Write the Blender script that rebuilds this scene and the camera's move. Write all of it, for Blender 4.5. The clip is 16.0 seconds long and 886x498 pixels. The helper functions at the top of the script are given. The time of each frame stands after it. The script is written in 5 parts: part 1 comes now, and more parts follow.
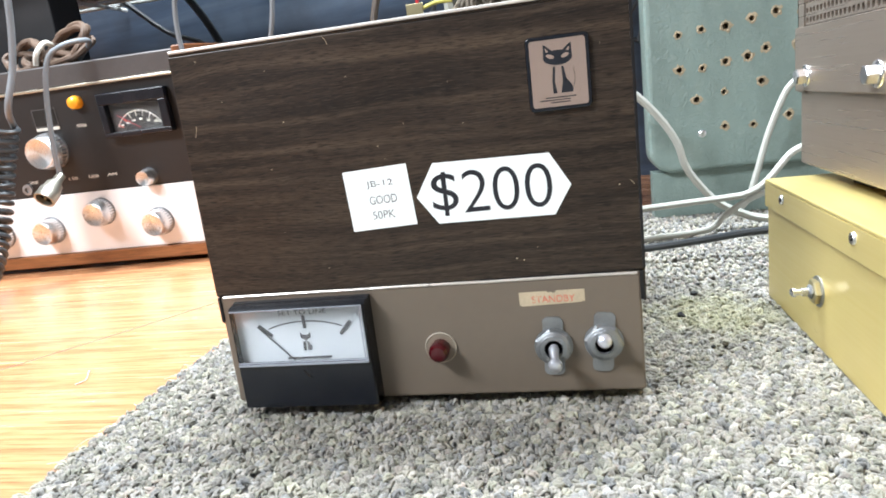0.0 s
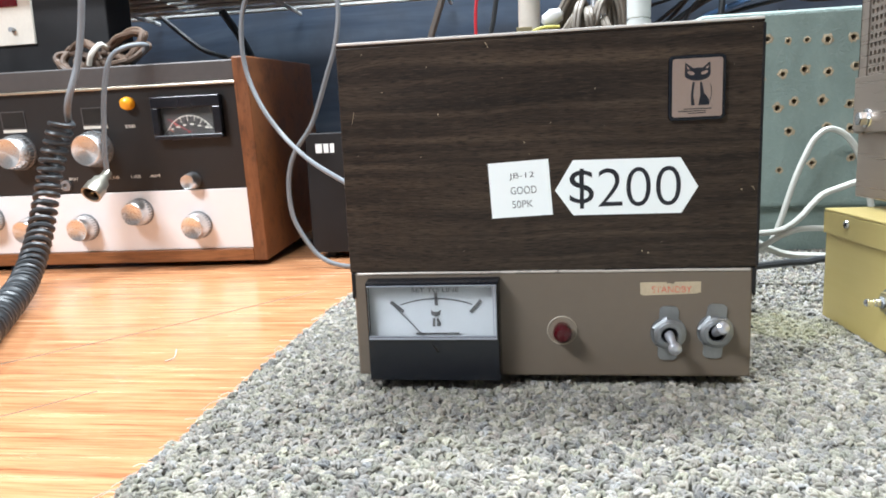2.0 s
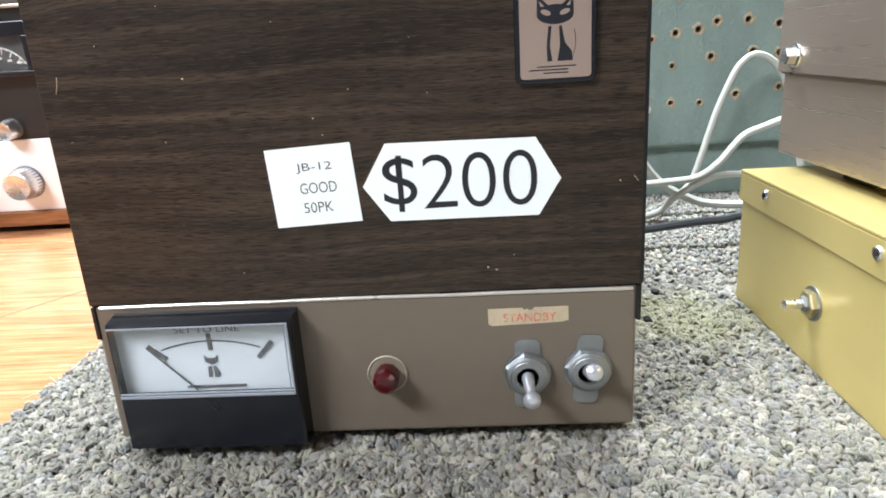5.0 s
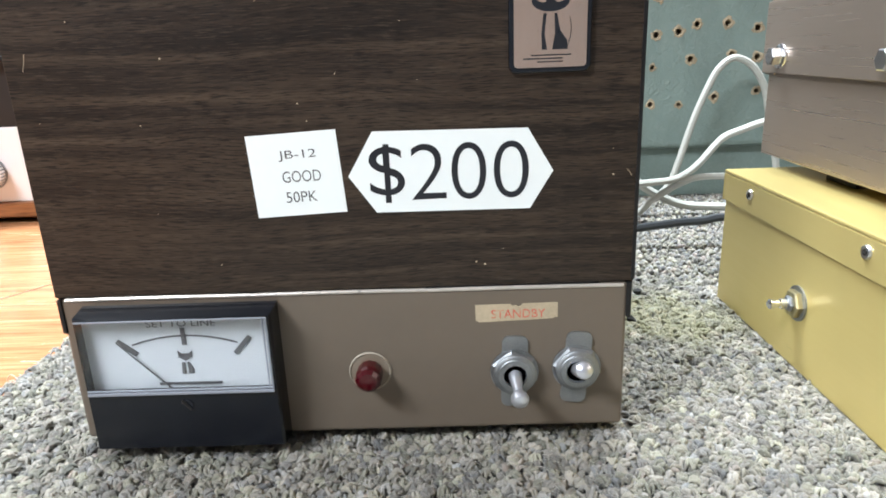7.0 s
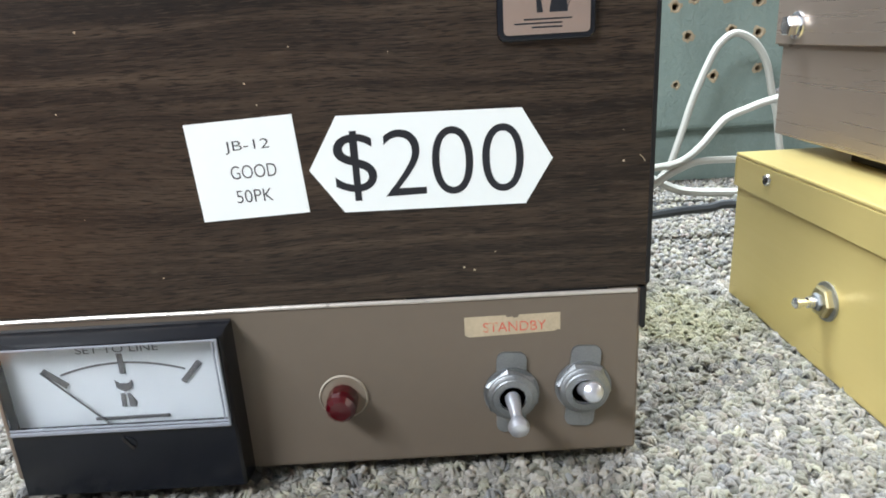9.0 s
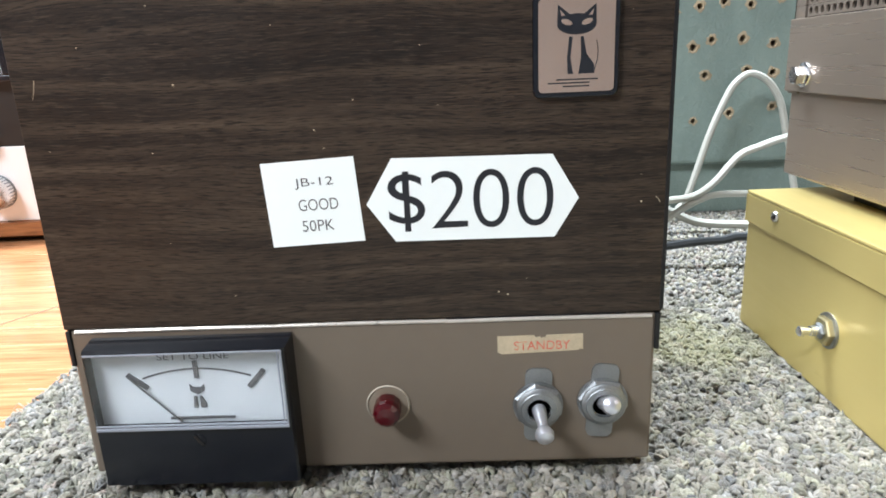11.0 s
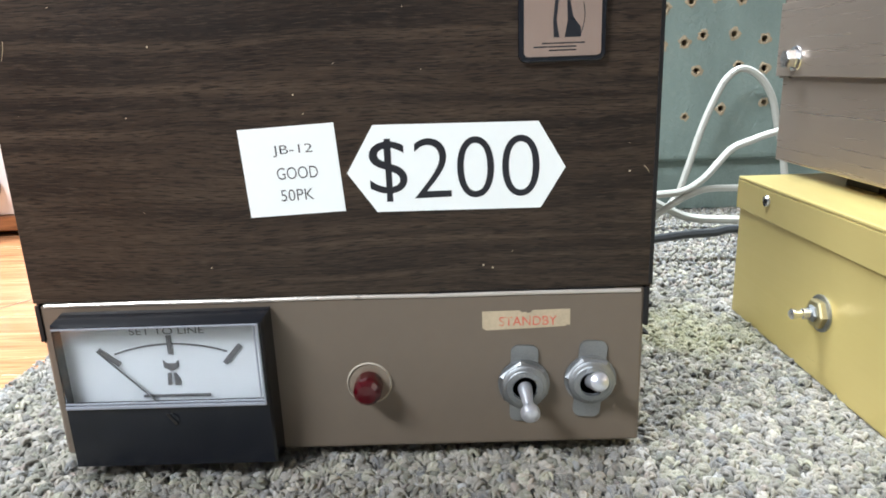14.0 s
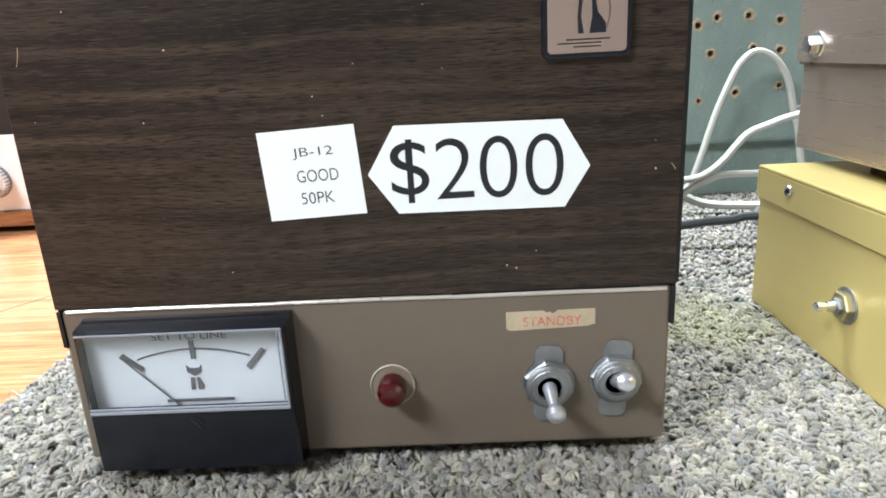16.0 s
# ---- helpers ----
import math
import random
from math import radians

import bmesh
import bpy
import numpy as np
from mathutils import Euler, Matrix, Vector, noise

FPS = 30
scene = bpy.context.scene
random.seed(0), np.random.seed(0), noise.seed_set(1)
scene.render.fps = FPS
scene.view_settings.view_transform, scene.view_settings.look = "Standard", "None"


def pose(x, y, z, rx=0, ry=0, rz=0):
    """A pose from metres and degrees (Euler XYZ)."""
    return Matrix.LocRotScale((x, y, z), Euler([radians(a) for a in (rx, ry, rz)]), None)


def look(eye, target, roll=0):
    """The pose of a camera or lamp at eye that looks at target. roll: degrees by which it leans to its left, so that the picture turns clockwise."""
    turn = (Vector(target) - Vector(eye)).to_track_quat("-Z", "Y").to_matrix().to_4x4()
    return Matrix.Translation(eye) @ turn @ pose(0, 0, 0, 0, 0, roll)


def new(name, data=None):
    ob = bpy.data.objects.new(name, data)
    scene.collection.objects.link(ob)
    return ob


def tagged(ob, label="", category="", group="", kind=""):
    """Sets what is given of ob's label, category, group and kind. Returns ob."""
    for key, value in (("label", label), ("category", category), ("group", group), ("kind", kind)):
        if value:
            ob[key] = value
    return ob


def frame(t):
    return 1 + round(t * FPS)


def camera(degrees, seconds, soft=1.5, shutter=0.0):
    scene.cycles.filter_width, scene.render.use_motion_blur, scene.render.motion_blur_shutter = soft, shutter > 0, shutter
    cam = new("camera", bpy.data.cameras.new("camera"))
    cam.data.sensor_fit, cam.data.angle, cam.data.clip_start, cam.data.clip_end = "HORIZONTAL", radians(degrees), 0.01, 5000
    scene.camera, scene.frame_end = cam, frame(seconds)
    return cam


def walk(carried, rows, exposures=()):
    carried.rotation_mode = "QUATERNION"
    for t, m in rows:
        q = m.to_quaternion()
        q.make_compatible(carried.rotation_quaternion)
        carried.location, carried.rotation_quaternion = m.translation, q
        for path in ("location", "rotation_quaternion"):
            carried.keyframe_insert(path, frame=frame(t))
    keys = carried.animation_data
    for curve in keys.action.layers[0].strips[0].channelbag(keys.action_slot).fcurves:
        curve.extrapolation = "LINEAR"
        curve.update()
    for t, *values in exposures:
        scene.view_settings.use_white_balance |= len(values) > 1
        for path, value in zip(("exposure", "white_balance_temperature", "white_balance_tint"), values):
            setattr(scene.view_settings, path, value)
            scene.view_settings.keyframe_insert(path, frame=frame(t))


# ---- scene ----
cam = camera(68.0, 16.0, soft=1.8)
PATH = [
    (0, (0.005, 0.012, 0.143), (-0.398, 1.92, -0.302), -7.0),
    (0.5, (-0.019, -0.004, 0.153), (-0.414, 1.911, -0.267), -5.6),
    (1, (-0.028, -0.02, 0.164), (-0.341, 1.927, -0.172), -3.9),
    (1.5, (-0.057, -0.024, 0.149), (-0.331, 1.927, -0.192), -3.2),
    (2, (-0.074, -0.035, 0.127), (-0.354, 1.919, -0.192), -2.5),
    (2.5, (-0.058, 0.024, 0.129), (-0.344, 1.98, -0.173), -2.9),
    (3, (-0.054, 0.062, 0.144), (-0.356, 2.012, -0.179), -3.5),
    (3.5, (-0.049, 0.098, 0.134), (-0.298, 2.012, -0.389), -3.3),
    (4, (-0.042, 0.098, 0.132), (-0.215, 2.009, -0.431), -2.8),
    (4.5, (-0.028, 0.074, 0.142), (-0.168, 1.978, -0.455), -3.2),
    (4.7, (-0.023, 0.074, 0.146), (-0.157, 1.98, -0.443), -3.5),
    (7, (-0.029, 0.08, 0.141), (-0.068, 1.992, -0.444), -2.2),
    (7.5, (-0.027, 0.093, 0.14), (-0.046, 2.001, -0.459), -2.1),
    (8, (-0.03, 0.106, 0.134), (-0.043, 2.012, -0.474), -2.2),
    (8.5, (-0.027, 0.114, 0.135), (-0.038, 2.018, -0.475), -3.1),
    (9, (-0.027, 0.114, 0.135), (-0.037, 2.016, -0.482), -3.3),
    (9.5, (-0.027, 0.114, 0.138), (-0.033, 2.017, -0.479), -3.7),
    (9.7, (-0.032, 0.107, 0.141), (-0.047, 2.011, -0.472), -4.0),
    (11.8, (-0.034, 0.088, 0.147), (-0.103, 2.022, -0.357), -1.5),
    (12, (-0.032, 0.09, 0.148), (-0.091, 2.027, -0.349), -1.4),
    (12.5, (-0.034, 0.092, 0.145), (-0.085, 2.029, -0.35), -1.2),
    (13, (-0.032, 0.089, 0.144), (-0.075, 2.026, -0.356), -1.5),
    (13.5, (-0.03, 0.088, 0.141), (-0.071, 2.023, -0.363), -2.1),
    (14, (-0.031, 0.092, 0.131), (-0.068, 2.022, -0.392), -2.1),
    (14.5, (-0.034, 0.099, 0.138), (-0.07, 2.027, -0.39), -1.8),
    (15, (-0.037, 0.091, 0.141), (-0.077, 2.016, -0.402), -1.8),
    (15.5, (-0.033, 0.092, 0.14), (-0.084, 2.011, -0.422), -2.5),
    (16, (-0.036, 0.096, 0.136), (-0.095, 2.011, -0.435), -3.1),
]
STOPS = [(0.0, 0.30), (0.5, 0.14), (1.0, 0.0), (1.5, -0.02), (2.5, -0.10), (3.0, -0.05), (4.0, 0.12), (4.7, 0.12), (7.0, 0.05), (12.0, 0.05), (16.0, 0.08)]
walk(cam, [(t, look(eye, target, roll)) for t, eye, target, roll in PATH], STOPS)

# ---- light ----
world = bpy.data.worlds.new("room_world")
world.use_nodes = True
world.node_tree.nodes["Background"].inputs[0].default_value = (0.55, 0.62, 0.72, 1)
world.node_tree.nodes["Background"].inputs[1].default_value = 0.05
scene.world = world


def area_light(name, at, target, sx, sy, watts, colour):
    d = bpy.data.lights.new(name, "AREA")
    d.shape, d.size, d.size_y, d.energy, d.color = "RECTANGLE", sx, sy, watts, colour
    ob = new(name, d)
    ob.matrix_world = look(at, target)
    return ob


area_light("key_tube_light", (-1.0, -0.48, 1.20), (-0.1, 0.40, 0.0), 0.60, 0.26, 40.0, (0.865, 0.93, 1.0))
area_light("ceiling_panel_light", (-0.04, 0.74, 1.40), (-0.02, 0.64, 0.0), 1.2, 0.25, 82.0, (0.83, 0.925, 1.0))


# ---- materials ----
class Nodes:
    """A small builder of node materials."""

    def __init__(self, name):
        self.mat = bpy.data.materials.new(name)
        self.mat.use_nodes = True
        self.t = self.mat.node_tree
        self.b = self.t.nodes["Principled BSDF"]

    def add(self, kind, **sets):
        n = self.t.nodes.new(kind)
        for k, v in sets.items():
            n.inputs[k.replace("_", " ")].default_value = v
        return n

    def link(self, a, b):
        self.t.links.new(a, b)

    def coords(self, scale=(1, 1, 1), turn=(0, 0, 0)):
        c = self.add("ShaderNodeTexCoord")
        m = self.add("ShaderNodeMapping")
        m.inputs["Scale"].default_value = scale
        m.inputs["Rotation"].default_value = turn
        self.link(c.outputs["Object"], m.inputs["Vector"])
        return m.outputs[0]

    def noise(self, vec, scale, detail=4, rough=0.55, distort=0.0):
        n = self.add("ShaderNodeTexNoise", Scale=scale, Detail=detail, Roughness=rough, Distortion=distort)
        self.link(vec, n.inputs["Vector"])
        return n.outputs["Fac"]

    def ramp(self, fac, stops):
        r = self.t.nodes.new("ShaderNodeValToRGB")
        e = r.color_ramp.elements
        while len(e) < len(stops):
            e.new(0.5)
        for s, (p, c) in zip(e, stops):
            s.position, s.color = p, (*c, 1) if len(c) == 3 else c
        self.link(fac, r.inputs[0])
        return r.outputs[0]

    def grey(self, fac, lo, hi, a=0.3, b=0.7):
        return self.ramp(fac, [(a, (lo,) * 3), (b, (hi,) * 3)])

    def mix(self, fac, a, b, how="MIX"):
        m = self.t.nodes.new("ShaderNodeMix")
        m.data_type, m.blend_type = "RGBA", how
        for sock, v in ((m.inputs[0], fac), (m.inputs[6], a), (m.inputs[7], b)):
            if isinstance(v, (int, float)):
                sock.default_value = v
            elif isinstance(v, tuple):
                sock.default_value = (*v, 1)
            else:
                self.link(v, sock)
        return m.outputs[2]

    def bump(self, height, strength, distance):
        n = self.add("ShaderNodeBump", Strength=strength, Distance=distance)
        self.link(height, n.inputs["Height"])
        self.link(n.outputs[0], self.b.inputs["Normal"])

    def done(self, colour=None, rough=None, metal=0.0, **more):
        for sock, v in (("Base Color", colour), ("Roughness", rough)):
            if v is None:
                continue
            if isinstance(v, (int, float)):
                self.b.inputs[sock].default_value = v
            elif isinstance(v, tuple):
                self.b.inputs[sock].default_value = (*v, 1)
            else:
                self.link(v, self.b.inputs[sock])
        self.b.inputs["Metallic"].default_value = metal
        for k, v in more.items():
            self.b.inputs[k.replace("_", " ")].default_value = v
        return self.mat


def simple(name, c, rough=0.5, metal=0.0, vary=0.25, scale=60.0, bump=0.15, dist=0.0003, **more):
    """Paint, plastic or metal: two scales of mottling, uneven gloss and a fine relief."""
    n = Nodes(name)
    v = n.coords()
    big, fine = n.noise(v, scale * 0.25, 3), n.noise(v, scale * 6, 5)
    dark = tuple(x * (1 - vary) for x in c)
    light = tuple(min(1, x * (1 + vary * 0.6)) for x in c)
    col = n.mix(n.grey(fine, 0.25, 0.75), n.ramp(big, [(0.3, dark), (0.7, c)]), n.ramp(big, [(0.3, c), (0.7, light)]))
    if bump:
        n.bump(fine, bump, dist)
    return n.done(col, n.grey(big, max(0.02, rough - 0.08), min(1, rough + 0.1)), metal, **more)


def wood(name, dark, mid, light, along, cross, rough, bump=0.1, turn=(0, 0, 0), pores=True, soft=0.75):
    """Grain along local x: long streaks, fine fibres and short dark pores."""
    n = Nodes(name)
    v = n.coords((along, cross, cross), turn)
    wide = n.noise(v, 1.0, 3, 0.6, 0.6)
    streak = n.noise(v, 3.6, 6, 0.65, 0.25)
    v2 = n.coords((along * 3, cross * 8, cross * 8), turn)
    fibre = n.noise(v2, 1.3, 4, 0.7)
    col = n.ramp(streak, [(0.28, dark), (0.5, mid), (0.74, light)])
    col = n.mix(n.grey(wide, 0.0, soft, 0.38, 0.66), col, mid)
    if pores:
        col = n.mix(n.grey(fibre, 0.55, 0.0, 0.34, 0.5), col, tuple(c * 0.45 for c in dark))
    n.bump(fibre, bump, 0.0002)
    return n.done(col, n.grey(streak, rough - 0.06, rough + 0.1), 0.0)


def brushed(name, c, rough, cross=(40, 40, 900), vary=0.12, metal=1.0):
    n = Nodes(name)
    v = n.coords(cross)
    f, g = n.noise(v, 1.0, 5, 0.7), n.noise(n.coords(), 14, 3)
    col = n.mix(n.grey(g, 0.1, 0.9), tuple(x * (1 - vary) for x in c), c)
    return n.done(col, n.grey(f, rough - 0.06, rough + 0.08), metal)


def vinyl(name):
    """Printed walnut: wavering bands, ochre streaks, and short dark and pale pores along x."""
    n = Nodes(name)
    sway = n.noise(n.coords((7.0, 7.0, 22.0)), 1.0, 2)
    shift = n.add("ShaderNodeVectorMath")
    shift.operation = "MULTIPLY_ADD"
    n.link(sway, shift.inputs[0])
    shift.inputs[1].default_value = (0.0, 0.0, 0.016)
    n.link(n.coords(), shift.inputs[2])

    def grain(x, z):
        m = n.add("ShaderNodeMapping")
        m.inputs["Scale"].default_value = (x, x, z)
        n.link(shift.outputs[0], m.inputs["Vector"])
        return m.outputs[0]

    band = n.noise(grain(3.0, 62.0), 1.0, 4, 0.6, 0.4)
    streak = n.noise(grain(7.0, 210.0), 1.0, 5, 0.62, 0.2)
    fleck = n.noise(grain(110.0, 1500.0), 1.0, 4, 0.72)
    pore = n.noise(grain(150.0, 2300.0), 1.0, 2, 0.6)
    wear = n.noise(n.coords((1, 1, 1)), 16, 3)
    col = n.ramp(band, [(0.30, (0.0170, 0.0115, 0.0088)), (0.50, (0.030, 0.0205, 0.0150)), (0.70, (0.060, 0.041, 0.0275))])
    col = n.mix(n.grey(streak, 0.0, 0.78, 0.48, 0.70), col, (0.082, 0.058, 0.039))
    col = n.mix(n.grey(streak, 0.70, 0.0, 0.32, 0.48), col, (0.013, 0.0095, 0.0078))
    col = n.mix(n.grey(fleck, 0.0, 0.55, 0.52, 0.68), col, (0.092, 0.068, 0.047))
    col = n.mix(n.grey(pore, 0.80, 0.0, 0.38, 0.50), col, (0.0080, 0.0060, 0.0052))
    n.bump(pore, 0.25, 0.00018)
    return n.done(col, n.grey(wear, 0.34, 0.46), 0.0, Specular_IOR_Level=0.26)


walnut_vinyl = vinyl("walnut_vinyl")
table_wood = wood("table_wood", (0.25, 0.082, 0.034), (0.51, 0.232, 0.108), (0.66, 0.355, 0.190), 3.0, 42.0, 0.20, 0.04, soft=0.42)
case_wood = wood("case_wood", (0.075, 0.026, 0.010), (0.17, 0.062, 0.022), (0.27, 0.11, 0.042), 30.0, 5.0, 0.38)
case_wood_flat = wood("case_wood_flat", (0.10, 0.035, 0.012), (0.24, 0.09, 0.03), (0.36, 0.15, 0.055), 6.0, 60.0, 0.36)
taupe = simple("taupe_paint", (0.162, 0.129, 0.099), 0.38, 0.10, 0.08, 30, 0.08)
top_glint = simple("top_edge_highlight", (0.66, 0.62, 0.58), 0.35, 0.2, 0.1, 60, 0.05)
black_plastic = simple("black_plastic", (0.006, 0.0075, 0.012), 0.22, 0.0, 0.2, 40, 0.06)
black_face = simple("black_face", (0.014, 0.013, 0.013), 0.38, 0.0, 0.3, 25, 0.05)
black_metal = simple("black_metal", (0.012, 0.012, 0.0135), 0.45, 0.3, 0.3, 50, 0.2)
grey_plate = simple("grey_plate", (0.10, 0.095, 0.095), 0.42, 0.5, 0.2, 20, 0.05)
dial_white = simple("dial_white", (0.43, 0.455, 0.48), 0.5, 0.0, 0.10, 40, 0.0)
paper = simple("paper", (0.88, 0.93, 0.93), 0.42, 0.0, 0.03, 60, 0.04)
ink = simple("ink", (0.012, 0.014, 0.02), 0.35, 0.0, 0.3, 200, 0.0)
dial_ink = simple("dial_ink", (0.06, 0.06, 0.065), 0.5, 0.0, 0.2, 200, 0.0)
worn = Nodes("worn_red_ink")
flake = worn.noise(worn.coords(), 420, 4, 0.65)
worn_red = worn.done(worn.ramp(flake, [(0.50, (0.60, 0.12, 0.08)), (0.64, (0.55, 0.36, 0.23))]), 0.5)
red_ink = simple("red_ink", (0.62, 0.12, 0.08), 0.5, 0.0, 0.35, 500, 0.0)
old_tape = simple("old_tape", (0.50, 0.41, 0.285), 0.5, 0.0, 0.42, 160, 0.25)
zinc = simple("zinc_steel", (0.34, 0.355, 0.37), 0.50, 1.0, 0.45, 300, 0.4)
chrome = simple("chrome", (0.80, 0.81, 0.84), 0.27, 1.0, 0.1, 100, 0.05)
satin = simple("satin_aluminium", (0.66, 0.675, 0.73), 0.33, 0.75, 0.1, 100, 0.05)
n = Nodes("turned_aluminium")
rings = n.noise(n.coords((900, 900, 900)), 1.0, 3, 0.7)
lathe_cut = n.add("ShaderNodeTangent")
lathe_cut.direction_type, lathe_cut.axis = "RADIAL", "Y"
n.link(lathe_cut.outputs[0], n.b.inputs["Tangent"])
turned_alu = n.done((0.80, 0.80, 0.80), n.grey(rings, 0.24, 0.34), 1.0, Anisotropic=0.75)
silver_panel = brushed("silver_panel", (0.88, 0.87, 0.88), 0.42, (20, 300, 900), 0.06, 0.15)
gold_paint = brushed("gold_anodised", (0.70, 0.555, 0.215), 0.33, (60, 6, 500), 0.12, 0.45)
gold_nut = simple("brass_nut", (0.52, 0.45, 0.27), 0.42, 1.0, 0.15, 100, 0.05)
tan_metal = brushed("tan_metal", (0.42, 0.345, 0.285), 0.30, (60, 6, 600), 0.08, 0.72)
badge_metal = brushed("badge_copper", (0.86, 0.63, 0.51), 0.16, (400, 400, 30), 0.10, 1.0)
n = Nodes("green_paint")
gv = n.coords()
lump, crinkle, stain = n.noise(gv, 210, 4, 0.6, 1.2), n.noise(gv, 620, 3, 0.6, 0.8), n.noise(n.coords((1, 1, 0.35)), 28, 4)
gcol = n.ramp(stain, [(0.3, (0.165, 0.215, 0.195)), (0.55, (0.20, 0.262, 0.238)), (0.75, (0.235, 0.295, 0.265))])
gcol = n.mix(n.grey(lump, 0.0, 0.22, 0.52, 0.72), gcol, (0.32, 0.37, 0.34))
n.bump(n.mix(0.3, n.grey(lump, 0.0, 1.0, 0.35, 0.68), crinkle), 0.55, 0.0011)
green_paint = n.done(gcol, n.grey(lump, 0.34, 0.52), 0.0)
torn_wood = simple("torn_wood", (0.38, 0.30, 0.20), 0.8, 0.0, 0.5, 300, 0.6, 0.001)
# near-black that puts the shade inside holes and recesses into the colour
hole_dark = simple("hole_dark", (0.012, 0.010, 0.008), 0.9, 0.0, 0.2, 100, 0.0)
n = Nodes("wall_blue")
# horizontal streaks paint the wire shelf's shadows into the blue; grime is dirt
shadow_streaks, grime = n.noise(n.coords((2.0, 2.0, 16.0)), 1.0, 5, 0.6, 0.8), n.noise(n.coords(), 16, 4)
wcol = n.ramp(shadow_streaks, [(0.32, (0.024, 0.031, 0.046)), (0.5, (0.044, 0.064, 0.100)), (0.70, (0.090, 0.116, 0.155))])
wcol = n.mix(n.grey(grime, 0.0, 0.6, 0.45, 0.68), wcol, (0.045, 0.055, 0.075))
n.bump(grime, 0.25, 0.002)
wall_blue = n.done(wcol, n.grey(grime, 0.45, 0.65), 0.0)
wall_dim = simple("wall_dim", (0.56, 0.56, 0.56), 0.8, 0.0, 0.2, 6, 0.2)
wall_grey = simple("wall_grey", (0.66, 0.66, 0.65), 0.8, 0.0, 0.12, 6, 0.2)
white_wire = simple("white_wire", (0.72, 0.72, 0.70), 0.4, 0.0, 0.1, 60, 0.05)
shelf_wire = simple("shelf_wire", (0.62, 0.62, 0.60), 0.4, 0.0, 0.25, 30, 0.05)
cable_grey = simple("cable_grey", (0.17, 0.185, 0.20), 0.42, 0.0, 0.15, 60, 0.1)
cable_dark = simple("cable_dark", (0.030, 0.034, 0.038), 0.4, 0.0, 0.2, 60, 0.1)
cable_brown = simple("cable_brown", (0.085, 0.068, 0.055), 0.5, 0.0, 0.2, 60, 0.1)
cable_tan = simple("cable_tan", (0.25, 0.215, 0.175), 0.5, 0.0, 0.2, 60, 0.1)
cord_bark = simple("cord_bark", (0.13, 0.085, 0.06), 0.55, 0.0, 0.3, 60, 0.1)
cable_white = simple("cable_white", (0.43, 0.43, 0.39), 0.42, 0.0, 0.12, 60, 0.08)
cable_red = simple("cable_red", (0.48, 0.02, 0.03), 0.4, 0.0, 0.15, 60, 0.05)
yellow_tie = simple("yellow_tie", (0.72, 0.66, 0.16), 0.5, 0.0, 0.2, 60, 0.05)
cream = simple("cream_plastic", (0.66, 0.63, 0.56), 0.42, 0.0, 0.15, 50, 0.08)
orange_lens = simple("orange_lens", (0.85, 0.36, 0.02), 0.25, 0.0, 0.15, 60, 0.0)
pvc_white = simple("pvc_white", (0.62, 0.66, 0.64), 0.42, 0.0, 0.14, 20, 0.08)
nickel = simple("nickel_plug", (0.38, 0.36, 0.305), 0.34, 0.9, 0.3, 80, 0.1)
rubber = simple("rubber", (0.012, 0.012, 0.013), 0.7, 0.0, 0.2, 60, 0.1)
red_display = simple("red_display", (0.14, 0.008, 0.015), 0.15, 0.0, 0.2, 30, 0.0)
shade_block_grey = simple("shade_block_grey", (0.12, 0.115, 0.11), 0.8)
tile_light = simple("fixture_white", (0.75, 0.75, 0.73), 0.5, 0.0, 0.05, 10, 0.0)

n = Nodes("ruby_lens")
ruby = n.done((0.07, 0.001, 0.005), 0.08, 0.0, Transmission_Weight=0.25, IOR=1.5)
n = Nodes("clear_plastic")
clear = n.done((0.97, 0.98, 0.98), 0.03, 0.0, Transmission_Weight=1.0, IOR=1.45)

n = Nodes("carpet_yarn")
own = n.t.nodes.new("ShaderNodeAttribute")
own.attribute_name = "strand"
pick = n.t.nodes.new("ShaderNodeSeparateXYZ")
n.link(own.outputs["Vector"], pick.inputs[0])
yv = n.coords((1, 1, 1))
tone = n.ramp(pick.outputs[0], [(0.0, (0.12, 0.118, 0.117)), (0.16, (0.19, 0.184, 0.176)), (0.42, (0.264, 0.252, 0.235)), (0.75, (0.357, 0.338, 0.309)), (1.0, (0.52, 0.49, 0.45))])
tint = n.ramp(pick.outputs[1], [(0.0, (0.87, 0.94, 1.02)), (0.25, (1.0, 0.98, 0.95)), (0.5, (1.0, 0.97, 0.88)), (0.75, (0.95, 0.98, 0.82)), (1.0, (1.05, 0.91, 0.88))])
tone = n.mix(1.0, tone, tint, "MULTIPLY")
patch = n.noise(yv, 26, 3)
tone = n.mix(n.grey(patch, 0.0, 0.45, 0.42, 0.66), tone, n.mix(1.0, tone, (0.66, 0.67, 0.69), "MULTIPLY"))
moss = n.noise(yv, 11, 2)
tone = n.mix(n.grey(moss, 0.0, 0.25, 0.60, 0.74), tone, (0.36, 0.35, 0.20))
far = n.t.nodes.new("ShaderNodeVectorMath")
far.operation = "DISTANCE"
n.link(yv, far.inputs[0])
far.inputs[1].default_value = (0.080, 0.405, 0.008)
ragged = n.t.nodes.new("ShaderNodeMath")
ragged.operation = "MULTIPLY_ADD"
n.link(n.noise(yv, 60, 4), ragged.inputs[0])
ragged.inputs[1].default_value = 0.05
n.link(far.outputs["Value"], ragged.inputs[2])
tone = n.mix(n.grey(ragged.outputs[0], 0.35, 0.0, 0.045, 0.068), tone, (0.34, 0.33, 0.12))
hair = n.noise(yv, 2600, 3, 0.7)
